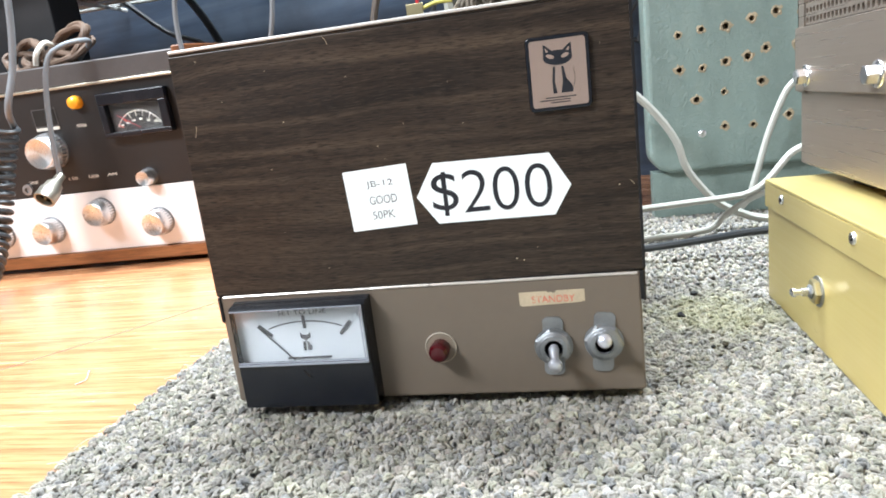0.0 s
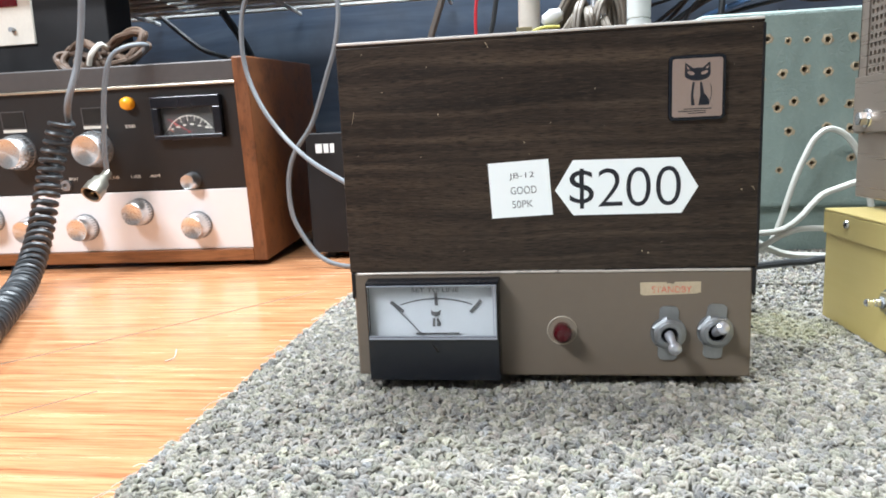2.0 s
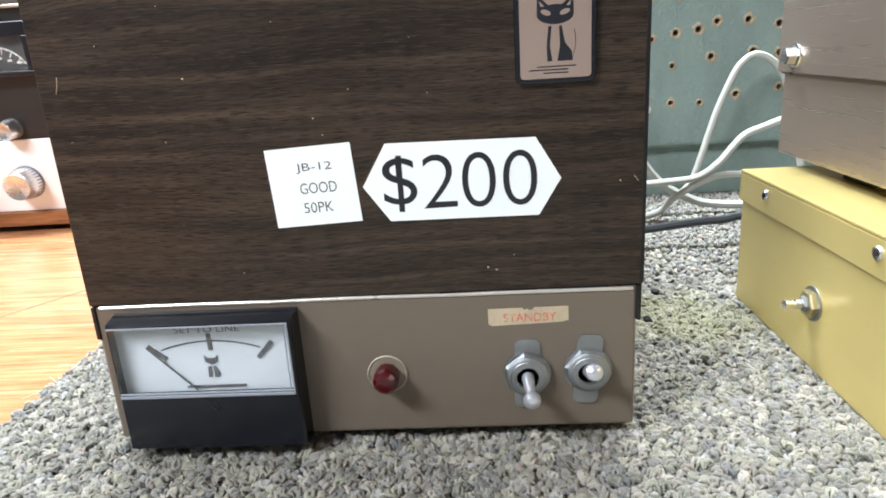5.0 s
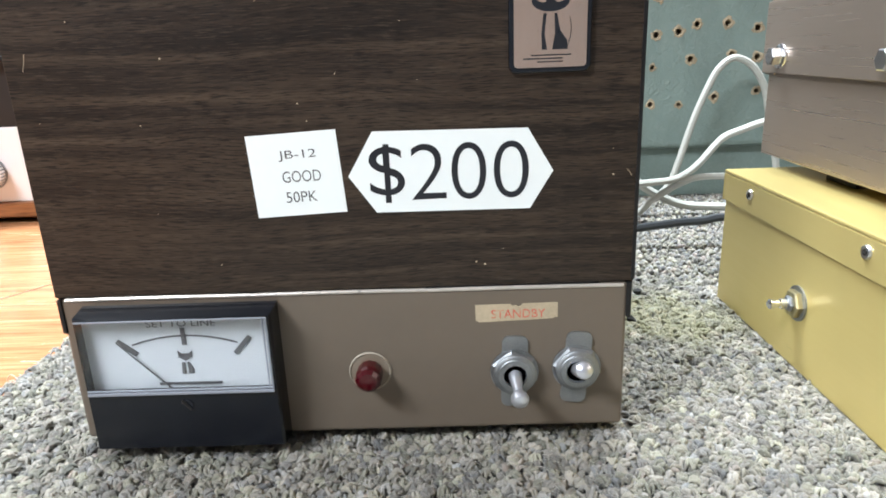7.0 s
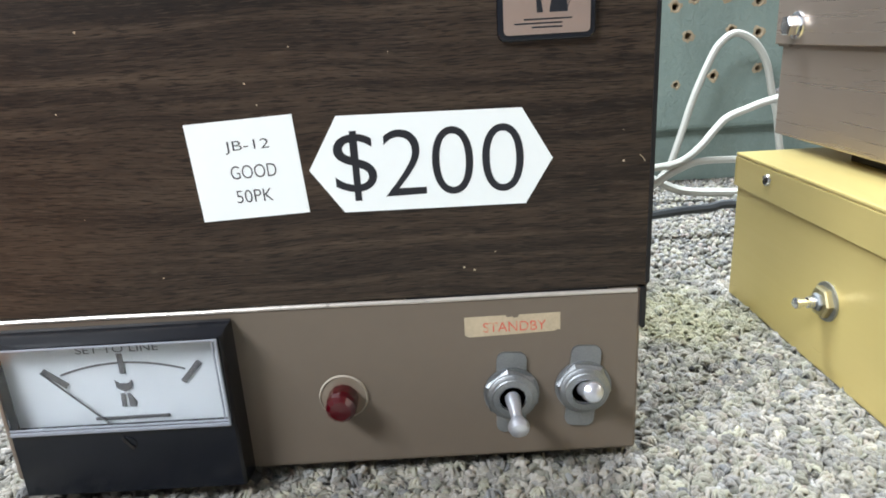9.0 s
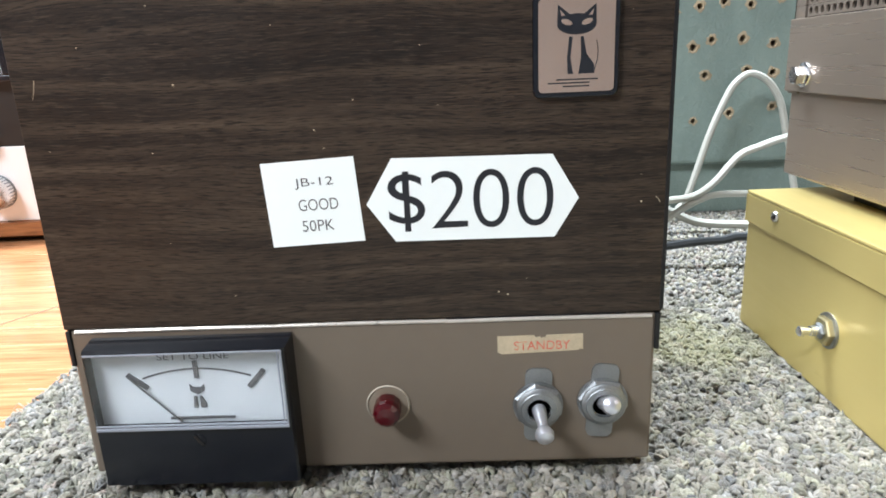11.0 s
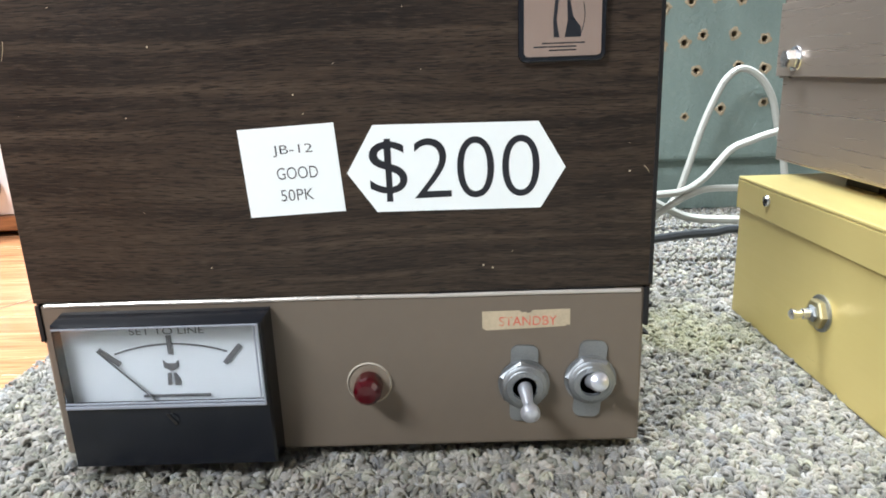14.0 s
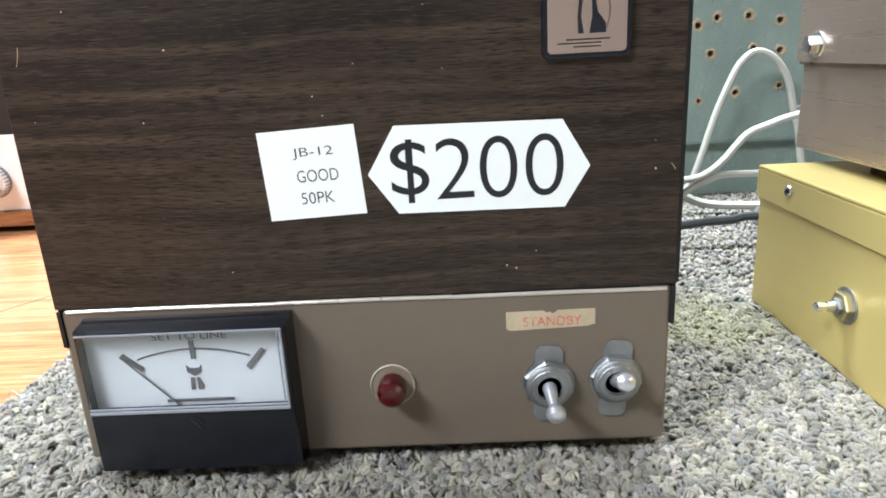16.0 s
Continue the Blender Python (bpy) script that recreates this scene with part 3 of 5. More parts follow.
for a, l0, l1, w in ((-21.5, 0.0515, 0.0600, 0.0009), (0, 0.0525, 0.0590, 0.0008), (21.5, 0.0515, 0.0600, 0.0009)):
    lean_a = {-21.5: -50, 0: 0, 21.5: 42}[a]
    c = Vector((-0.1254 + 0.0557 * math.sin(radians(a)), 0, -0.0079 + 0.0557 * math.cos(radians(a))))
    half = (l1 - l0) / 2
    d, e = Vector((math.sin(radians(lean_a)), 0, math.cos(radians(lean_a)))), Vector((math.cos(radians(lean_a)), 0, -math.sin(radians(lean_a))))
    pts = [c - d * half - e * w, c + d * half - e * w, c + d * half + e * w, c - d * half + e * w]
    part("scale_mark", slab([(p.x, p.z) for p in pts], -0.0056, -0.0052), dial_ink, meter)
part("needle", tube([(-0.1492, -0.0064, 0.0466), (-0.1322, -0.0064, 0.0284)], 0.00030, 6, 2), dial_ink, meter)
lettering("scale_lettering", "SET TO LINE", -0.1380, -0.1135, 0.0515, 0.0538, -0.0053, dial_ink, meter)
part("scale_foot_line", boxes((-0.1365, -0.1140, -0.0056, -0.0052, 0.0292, 0.0301)), dial_ink, meter)
ex, ez = -0.1258, 0.0376
emb = slab([(ex - 0.0026, ez + 0.0048), (ex - 0.0013, ez + 0.0036), (ex + 0.0013, ez + 0.0036), (ex + 0.0026, ez + 0.0048), (ex + 0.0024, ez + 0.0022), (ex, ez + 0.0008), (ex - 0.0024, ez + 0.0022)], -0.0055, -0.0052)
slab([(ex - 0.0016, ez + 0.0002), (ex - 0.0004, ez + 0.0002), (ex - 0.0006, ez - 0.0042), (ex - 0.0020, ez - 0.0042)], -0.0055, -0.0052, emb)
slab([(ex + 0.0004, ez + 0.0002), (ex + 0.0012, ez + 0.0002), (ex + 0.0026, ez - 0.0026), (ex + 0.0022, ez - 0.0042), (ex + 0.0004, ez - 0.0042)], -0.0055, -0.0052, emb)
part("dial_emblem", emb, dial_ink, meter, "small dark emblem")
lens = part("meter_lens", boxes((WX0 + 0.0001, WX1 - 0.0001, MF - 0.0006, MF + 0.0006, WZ0 - 0.0003, WZ1), bevel=0.0003), clear, meter, "clear plastic lens")
lens.visible_shadow = False
# grey bars that draw the highlight lines along the clear lens edges
rim = boxes((WX0, WX1, MF - 0.0013, MF - 0.0003, WZ0 - 0.0012, WZ0 - 0.0001), (WX0, WX1, MF - 0.0010, MF - 0.0003, WZ0 + 0.0002, WZ0 + 0.0009), (WX1 - 0.0007, WX1, MF - 0.0012, MF - 0.0003, WZ0, WZ1), (WX1 - 0.0018, WX1 - 0.0013, MF - 0.0010, MF - 0.0003, WZ0 + 0.001, WZ1), (WX0, WX1, MF - 0.0010, MF - 0.0003, WZ1 - 0.0006, WZ1 + 0.0001), bevel=0.00025)
edge = part("lens_rim_glint", rim, simple("rim_glint", (0.34, 0.36, 0.41), 0.15, 0.2, 0.1, 60, 0.0), meter)
part("zero_screw", lathe([(0, 0.0), (0.0024, 0.0), (0.0022, 0.0005), (0, 0.0006)], pose(-0.1262, MF + 0.0002, 0.0228) @ FRONT, 20), black_plastic, meter)
part("screw_slot", slab([(-0.1280, 0.0248), (-0.1272, 0.0252), (-0.1244, 0.0214), (-0.1252, 0.0209)], MF - 0.0007, MF - 0.0003), hole_dark, meter)

# pilot lamp
JX, JZ = -0.0615, 0.0295
pilot = part("pilot_lamp", lathe([(0.0, 0.0), (0.0074, 0.0), (0.0073, 0.0005), (0.0045, 0.0008), (0, 0.0008)], pose(JX, -0.0004, JZ) @ FRONT, 40), simple("washer_tan", (0.215, 0.172, 0.130), 0.16, 0.0, 0.15, 80, 0.05), amp, "clear washer round the lamp", smooth=True)
part("washer_rim", lathe([(0.0069, 0.0004), (0.0073, 0.0009), (0.0077, 0.0003), (0.0069, 0.0004)], pose(JX, -0.0004, JZ) @ FRONT, 40), simple("washer_edge", (0.42, 0.37, 0.30), 0.2), pilot, smooth=True)
part("jewel", lathe([(0, 0.0), (0.0047, 0.0), (0.0049, 0.0052), (0.0045, 0.0070), (0.0032, 0.0084), (0, 0.0088)], pose(JX, -0.0010, JZ) @ FRONT, 12), ruby, pilot, "red faceted jewel lens")


def toggle(x, z, down, side, spin, lean):
    """A bat-handle switch with its locking tab washer, nut and collar."""
    m = pose(x, -0.0004, z) @ FRONT
    sw = part("toggle_switch", lathe([(0.0042, 0.0015), (0.0066, 0.0015), (0.0066, 0.0040), (0.0061, 0.0046), (0.0042, 0.0048), (0.0042, 0.0015)], m, 28), zinc, amp, "zinc-plated bat-handle toggle switch")
    tab = slab(rounded(-0.0046, 0.0046, -0.0140, 0.0138, 0.0026), -0.0012, -0.0004)
    tab.transform(pose(x, 0, z, 0, lean, 0))
    lathe([(0.0, 0.0004), (0.0087, 0.0004), (0.0087, 0.0013), (0, 0.0013)], m, 32, tab)
    part("tab_washer", tab, zinc, sw)
    part("nut", hexagon(0.0088, 0.0009, 0.0036, m @ pose(0, 0, 0, 0, 0, spin), chamfer=0.0017), zinc, sw)
    part("nut_collar", lathe([(0.0060, 0.0030), (0.0078, 0.0030), (0.0077, 0.0036), (0.0070, 0.0042), (0.0060, 0.0043), (0.0060, 0.0030)], m, 32), zinc, sw, smooth=True)
    part("socket", lathe([(0, 0.0022), (0.0040, 0.0022), (0.0040, 0.0036), (0, 0.0036)], m, 20), hole_dark, sw)
    t = m @ pose(0, 0, 0.0020, down, side, 0)
    part("lever", lathe([(0, 0), (0.0026, 0), (0.0022, 0.0040), (0.0018, 0.0075), (0.0017, 0.0096), (0.0025, 0.0106), (0.0031, 0.0118), (0.0032, 0.0128), (0.0028, 0.0142), (0.0015, 0.0151), (0, 0.0154)], t, 24), satin, sw, "polished ball-ended lever", smooth=True)


toggle(-0.0092, 0.0280, 17, 3, 8, 1.5)
toggle(0.0131, 0.0290, -25, 0, 20, 5)

# worn tape over the switches
tape = slab([(-0.0228, 0.0482), (-0.0215, 0.0474), (-0.0060, 0.0478), (0.0045, 0.0482), (0.0052, 0.0487), (0.0062, 0.0485), (0.0062, 0.0542), (-0.0062, 0.0541), (-0.0066, 0.0533), (-0.0078, 0.0530), (-0.0084, 0.0536), (-0.0098, 0.0533), (-0.0104, 0.0541), (-0.0228, 0.0540)], -0.00058, -0.00040)
tape = part("tape_label", tape, old_tape, amp, "yellowed torn tape label with red letters")
lettering("tape_lettering", "STANDBY", -0.0172, 0.0018, 0.0488, 0.0520, -0.00060, worn_red, tape, 0.00004)

# stickers
tag = part("model_sticker", slab([(-0.0970, 0.1156), (-0.0671, 0.1170), (-0.0652, 0.0893), (-0.0955, 0.0880)][::-1], -0.00022, 0.0), paper, amp, "white paper sticker with black lettering")
for words, x0, x1, z0, z1 in (("JB-12", -0.0866, -0.0742, 0.1072, 0.1107), ("GOOD", -0.0859, -0.0731, 0.1001, 0.1038), ("50PK", -0.0853, -0.0750, 0.0932, 0.0968)):
    lettering("sticker_lettering", words, x0, x1, z0, z1, -0.00024, ink, tag, 0.00004, tilt=2.2, thin=0.010)
price = part("price_sticker", slab([(-0.0640, 0.1012), (-0.0552, 0.1158), (-0.0043, 0.1153), (0.0041, 0.1010), (-0.0036, 0.0884), (-0.0552, 0.0886)][::-1], -0.00022, 0.0), paper, amp, "white six-sided price sticker with large black figures")
for figure, x0, x1, z0, z1 in (("$", -0.0569, -0.0452, 0.0918, 0.1115), ("2", -0.0431, -0.0315, 0.0926, 0.1112), ("0", -0.0296, -0.0181, 0.0923, 0.1113), ("0", -0.0156, -0.0040, 0.0923, 0.1113)):
    lettering("price_figure", figure, x0, x1, z0, z1, -0.00024, ink, price, 0.00004, thin=0.004 if figure == "$" else 0.011)

# badge
BX0, BX1, BZ0, BZ1 = -0.0105, 0.0153, 0.1324, 0.1624
bm = slab(rounded(BX0, BX1, BZ0, BZ1, 0.0022), -0.0016, 0.0)
bmesh.ops.bevel(bm, geom=[e for e in bm.edges if all(v.co.y < -0.0015 for v in e.verts)], offset=0.0005, segments=2, profile=0.5, affect="EDGES")
badge = part("badge_frame", bm, black_plastic, amp, "black rounded badge frame")
part("badge_plate", slab(rounded(BX0 + 0.0016, BX1 - 0.0016, BZ0 + 0.0016, BZ1 - 0.0016, 0.0013), -0.0019, -0.0016), badge_metal, badge, "polished copper-coloured plate")
cx = (BX0 + BX1) / 2
hz = 0.1543
em = slab(oval(cx, hz - 0.0008, 0.0058, 0.0030), -0.00205, -0.0019)
for sx in (-1, 1):
    slab([(cx + sx * 0.0056, hz + 0.0048), (cx + sx * 0.0016, hz + 0.0016), (cx + sx * 0.0058, hz - 0.0006)], -0.00206, -0.0019, em)
slab([(cx - 0.0022, 0.1500), (cx - 0.0012, 0.1500), (cx - 0.0018, 0.1440), (cx - 0.0010, 0.1393), (cx - 0.0026, 0.1393), (cx - 0.0028, 0.1440)], -0.00205, -0.0019, em)
slab([(cx + 0.0012, 0.1500), (cx + 0.0020, 0.1500), (cx + 0.0030, 0.1450), (cx + 0.0052, 0.1420), (cx + 0.0054, 0.1393), (cx + 0.0006, 0.1393), (cx + 0.0014, 0.1440)], -0.00205, -0.0019, em)
tail = [Vector((cx + 0.0052 + 0.0012 * math.sin(k * 0.28), -0.0020, 0.1398 + 0.0010 * k)) for k in range(10)]
tube(tail, 0.00035, 5, raw=True, flat=0.3, bm=em)
part("badge_emblem", em, ink, badge, "plain dark emblem")
for sx in (-1, 1):
    part("emblem_gap", slab(oval(cx + sx * 0.0030, hz - 0.0002, 0.0017, 0.0008, 16, sx * 0.35), -0.00212, -0.0020), badge_metal, badge)
    part("emblem_gap", slab([(cx + sx * 0.0034, hz + 0.0016), (cx + sx * 0.0046, hz + 0.0016), (cx + sx * 0.0050, hz + 0.0034)], -0.00212, -0.0020), badge_metal, badge)
for z, a, b in ((0.1377, -0.006, 0.0065), (0.1367, -0.0085, 0.004), (0.1357, -0.004, 0.004)):
    part("badge_line", boxes((cx + a, cx + b, -0.00205, -0.0019, z - 0.0002, z + 0.0002)), ink, badge)

# paint specks and dents on the vinyl
specks = bmesh.new()
rng = random.Random(11)
for _ in range(20):
    x, z, r = rng.uniform(AX0 + 0.005, AX1 - 0.005), rng.uniform(0.064, 0.174), rng.uniform(0.00012, 0.00028)
    lathe([(0, 0.0), (r, 0.0), (r * 0.6, 0.00012), (0, 0.00014)], pose(x, 0, z) @ FRONT, 6, specks)
for x, z in ((-0.121, 0.141), (-0.019, 0.069), (-0.022, 0.070), (0.024, 0.099)):
    lathe([(0, 0.0), (0.00035, 0.0), (0.0002, 0.00015), (0, 0.0002)], pose(x, 0, z) @ FRONT, 6, specks)
for x0, z0, x1, z1 in ((-0.1640, 0.1440, -0.1655, 0.1385), (-0.0965, 0.1745, -0.0950, 0.1715), (0.0285, 0.1005, 0.0300, 0.0985)):
    tube([(x0, -0.00004, z0), ((x0 + x1) / 2 + 0.0002, -0.00004, (z0 + z1) / 2), (x1, -0.00004, z1)], 0.00010, 4, 3, specks)
tagged(part("paint_speck", specks, old_tape, amp, "pale dust specks"), kind="stuff")


# ---- gold box and tan unit ----
GX, GY0, GY1, GT = 0.1185, 0.13, 0.432, 0.0732
gold = thing("gold_metal_box", (GX, 0, 0), "gold anodised folded sheet-metal box with a fitted lid", "metal box")
part("body", boxes((0.0, 0.20, GY0 + 0.001, GY1 - 0.001, 0.0, 0.0708), bevel=0.0008), gold_paint, gold)
lid = part("lid", boxes((-0.0014, 0.2014, GY0, GY1, 0.0714, GT), bevel=0.0007), gold_paint, gold)
part("lid_flange", boxes((-0.0014, -0.0001, GY0, GY1 - 0.0015, 0.0570, 0.0713), bevel=0.0003), gold_paint, lid)
part("lid_flange", boxes((-0.0014, 0.2014, GY1 - 0.0014, GY1, 0.0570, 0.0713), bevel=0.0003), gold_paint, lid)
SIDE = pose(0, 0, 0, 0, -90, 0)  # local z points to -x
for y in (0.399, 0.304, 0.209):
    s = part("lid_screw", lathe([(0, 0.0016), (0.0006, 0.0008), (0.0012, 0.0007), (0.0024, 0.0011), (0.0028, 0.0003), (0.0028, 0)], pose(-0.0014, y, 0.0662) @ SIDE, 20), chrome, gold, smooth=True)
    part("screw_recess", lathe([(0, 0.0013), (0.0012, 0.0013), (0.0012, 0.0008), (0, 0.0008)], pose(-0.0014, y, 0.0662) @ SIDE, 6), hole_dark, s)
stud = part("terminal_stud", lathe([(0, 0), (0.0021, 0), (0.0021, 0.0078), (0.0016, 0.0081), (0.0016, 0.0105), (0.0022, 0.0108), (0.0022, 0.0122), (0.0013, 0.0130), (0, 0.0131)], pose(0, 0.347, 0.0295) @ SIDE, 18), chrome, gold, "threaded steel terminal post")
part("washer", lathe([(0, 0), (0.0078, 0), (0.0078, 0.0007), (0, 0.0007)], pose(0, 0.347, 0.0295) @ SIDE, 24), zinc, stud)
part("nut", hexagon(0.0064, 0.0007, 0.0034, pose(0, 0.347, 0.0295) @ SIDE), gold_nut, stud)
part("thin_nut", hexagon(0.0036, 0.0032, 0.0048, pose(0, 0.347, 0.0295) @ SIDE), zinc, stud)
for i in range(3):
    part("thread", lathe([(0.0019, 0.005 + i * 0.0009), (0.0023, 0.0054 + i * 0.0009), (0.0019, 0.0058 + i * 0.0009)], pose(0, 0.347, 0.0295) @ SIDE, 16), zinc, stud)

TX, TY0, TY1 = 0.1400, 0.16, 0.446
tan = thing("tan_equipment_case", (TX, 0, GT), "tan metal equipment case with perforated cover, standing on the gold box", "equipment case")
part("base_tray", boxes((0.0012, 0.20, TY0, TY1 - 0.001, 0.0060, 0.060), bevel=0.0008), tan_metal, tan)
for fy in (0.385, 0.20):
    part("foot", boxes((0.012, 0.030, fy - 0.012, fy + 0.012, 0.0, 0.006)), rubber, tan)
    part("foot", boxes((0.165, 0.183, fy - 0.012, fy + 0.012, 0.0, 0.006)), rubber, tan)
PZ0, PITCH, PR = 0.0850, 0.0052, 0.0018
cov = boxes((-0.0016, 0.0, TY0, TY1 + 0.001, 0.0490, PZ0 - 0.0005), bevel=0.0004)
box(cov, -0.0002, 0.0010, TY1 - 0.010, TY1, 0.048, 0.195)
box(cov, -0.0002, 0.2, TY1 - 0.0010, TY1, 0.049, 0.195)
box(cov, -0.0002, 0.2, TY0, TY1, 0.1950, 0.1965)
part("cover", cov, tan_metal, tan)


def perforated(y0, y1, z0, z1):
    """Sheet with offset rows of round holes, thin edges included."""
    vs, fs, seg = [], [], 12
    rows = int((z1 - z0) / PITCH)
    cols = int((y1 - y0) / PITCH)
    for r in range(rows):
        for c in range(cols):
            cy, cz = y1 - (c + 0.5) * PITCH, z0 + (r + 0.5) * PITCH
            b = len(vs)
            for i in range(seg):
                a = 2 * math.pi * i / seg + math.pi / seg
                ca, sa = math.cos(a), math.sin(a)
                k = PITCH / 2 / max(abs(ca), abs(sa))
                vs.append((0.0, cy + k * ca, cz + k * sa))
                vs.append((0.0, cy + PR * ca, cz + PR * sa))
                vs.append((0.0012, cy + PR * ca, cz + PR * sa))
            for i in range(seg):
                j = (i + 1) % seg
                fs.append((b + 3 * i, b + 3 * j, b + 3 * j + 1, b + 3 * i + 1))
                fs.append((b + 3 * i + 1, b + 3 * j + 1, b + 3 * j + 2, b + 3 * i + 2))
    return vs, fs


vs, fs = perforated(0.25, TY1 - 0.012, PZ0, 0.195)
me = bpy.data.meshes.new("perforated_sheet")
me.from_pydata(vs, [], fs)
me.materials.append(tan_metal)
sheet = new("perforated_sheet", me)
sheet.parent = tan
# added dark sheet behind the perforations, in place of the shade inside
part("hole_shade_sheet", boxes((0.012, 0.014, 0.22, TY1 - 0.004, 0.060, 0.194)), hole_dark, tan)
for y in (0.428, 0.338, 0.248):
    m = pose(-0.0016, y, 0.0575) @ SIDE
    bolt = part("hex_bolt", hexagon(0.0046, 0.0010, 0.0058, m), chrome, tan, "bright hex-headed screw")
    part("bolt_flange", lathe([(0, 0), (0.0062, 0), (0.0060, 0.0008), (0.0045, 0.0012), (0, 0.0012)], m, 24), chrome, bolt)


# ---- green board ----
GB = 0.682
board = thing("green_drilled_board", (0, GB, 0), "thick green-painted wooden board drilled with rough holes", "board")
bm = slab(rounded(0.0801, 0.41, 0.0450, 0.2421, 0.0214), 0.0, 0.036)
bmesh.ops.bevel(bm, geom=[e for e in bm.edges if all(abs(v.co.y) < 1e-6 for v in e.verts)], offset=0.005, segments=3, profile=0.5, affect="EDGES")
HOLES = [(0.2424, 0.0945), (0.2180, 0.1265), (0.1064, 0.21), (0.1326, 0.2129), (0.1588, 0.2148), (0.1783, 0.2119), (0.1958, 0.2119), (0.2152, 0.211), (0.1102, 0.173), (0.1307, 0.176), (0.152, 0.176), (0.1744, 0.1799), (0.1948, 0.1837), (0.2172, 0.1799), (0.1102, 0.1419), (0.1307, 0.141), (0.1511, 0.1449), (0.1705, 0.1468), (0.1861, 0.1526), (0.2123, 0.1526), (0.1248, 0.1128), (0.1491, 0.1176), (0.1822, 0.1235), (0.2055, 0.0904), (0.1491, 0.0856), (0.1744, 0.0846), (0.2386, 0.1478), (0.2424, 0.1847), (0.2405, 0.1236), (0.2386, 0.2119)]
face = part("board", bm, green_paint, board)
cutter = bmesh.new()
rng = random.Random(3)
SIZES = [rng.uniform(0.0019, 0.0030) for _ in HOLES]
for (x, z), r in zip(HOLES, SIZES):
    lathe([(0, -0.002), (r, -0.002), (r, 0.014), (0, 0.014)], pose(x, 0.012, z) @ FRONT, 14, cutter)
cut_ob = part("cutter", cutter, hole_dark)
cut_ob.matrix_world = Matrix.Translation((0, GB, 0))
mod = face.modifiers.new("holes", "BOOLEAN")
mod.object, mod.operation, mod.solver = cut_ob, "DIFFERENCE", "EXACT"
bpy.context.view_layer.update()
cut_mesh = bpy.data.meshes.new_from_object(face.evaluated_get(bpy.context.evaluated_depsgraph_get()))
face.modifiers.clear()
face.data = cut_mesh
bpy.data.objects.remove(cut_ob)
for (x, z), r in zip(HOLES, SIZES):
    bm = bmesh.new()
    seg = 16
    rings = []
    for k, (f, h) in enumerate(((0.985, -0.011), (0.97, 0.0001), (1.22, 0.0006), (1.72, 0.00006))):
        rings.append([bm.verts.new((x + r * f * (1 + (rng.uniform(-0.22, 0.42) if k > 1 else 0)) * math.cos(2 * math.pi * i / seg), -h, z + r * f * (1 + (rng.uniform(-0.22, 0.42) if k > 1 else 0)) * math.sin(2 * math.pi * i / seg))) for i in range(seg)])
    for a, b in zip(rings, rings[1:]):
        for i in range(seg):
            bm.faces.new((a[i], a[(i + 1) % seg], b[(i + 1) % seg], b[i]))
    bm.faces.new(rings[0])
    bmesh.ops.recalc_face_normals(bm, faces=bm.faces)
    part("hole_rim", bm, torn_wood, board, "torn bare wood round a drilled hole")
for x, z in ((0.1287, 0.0807), (0.2615, 0.0740)):
    part("screw", lathe([(0, 0.002), (0.002, 0.0018), (0.0036, 0.0009), (0.0038, 0), (0, 0)], pose(x, 0, z) @ FRONT, 16), chrome, board)
part("base_block", boxes((0.083, 0.41, 0.010, 0.034, 0.0, 0.0448)), green_paint, board)


# ---- receiver ----
RX = thing("radio_receiver", (-0.394, 0.703, -0.008), "wood-cased vintage radio receiver, black dial over silver strip", "radio", rz=1.5)
RX.matrix_world = pose(-0.394, 0.703, -0.008, 4.0, 0, 1.5)  # the front leans forward on tall rear feet
W, RH, RD = 0.40, 0.2410, 0.235  # local: x from -W to 0, y back from the front, z up from the bench
for fx in (-W + 0.03, -0.03):
    for fy in (0.03, RD - 0.03):
        part("foot", lathe([(0, -fy * 0.0699), (0.009, -fy * 0.0699), (0.010, 0.0065), (0, 0.0065)], pose(fx, fy, 0), 16), rubber, RX)
part("side_panel", boxes((-0.0125, 0.0045, -0.004, RD, 0.0065, RH), bevel=0.0015), case_wood, RX, "upright reddish-brown wooden case side")
part("side_panel", boxes((-W, -W + 0.013, -0.004, RD, 0.0065, RH), bevel=0.0015), case_wood, RX, "upright reddish-brown wooden case side")
part("bottom_rail", boxes((-W + 0.0132, -0.0128, -0.003, RD, 0.0065, 0.0213), bevel=0.001), case_wood_flat, RX, "reddish-brown wooden rail")
part("top_plate", boxes((-W + 0.0132, -0.0128, 0.012, RD, 0.2345, 0.2380), bevel=0.0008), black_metal, RX)
part("top_bezel", boxes((-W + 0.0134, -0.0128, 0.0005, 0.0118, 0.2155, 0.2385), bevel=0.0015), grey_plate, RX, "grey metal upper bezel")
part("trim_strip", boxes((-W + 0.0134, -0.0128, -0.0015, 0.004, 0.2124, 0.2152), bevel=0.0005), brushed("trim_brass", (0.75, 0.70, 0.58), 0.3), RX, "thin bright trim strip")
part("dial_face", boxes((-W + 0.0134, -0.0128, 0.003, 0.010, 0.0932, 0.2122)), black_face, RX, "black dial panel")
part("control_strip", boxes((-W + 0.0134, -0.0128, 0.001, 0.010, 0.0215, 0.0930), bevel=0.0006), silver_panel, RX, "brushed silver control strip")


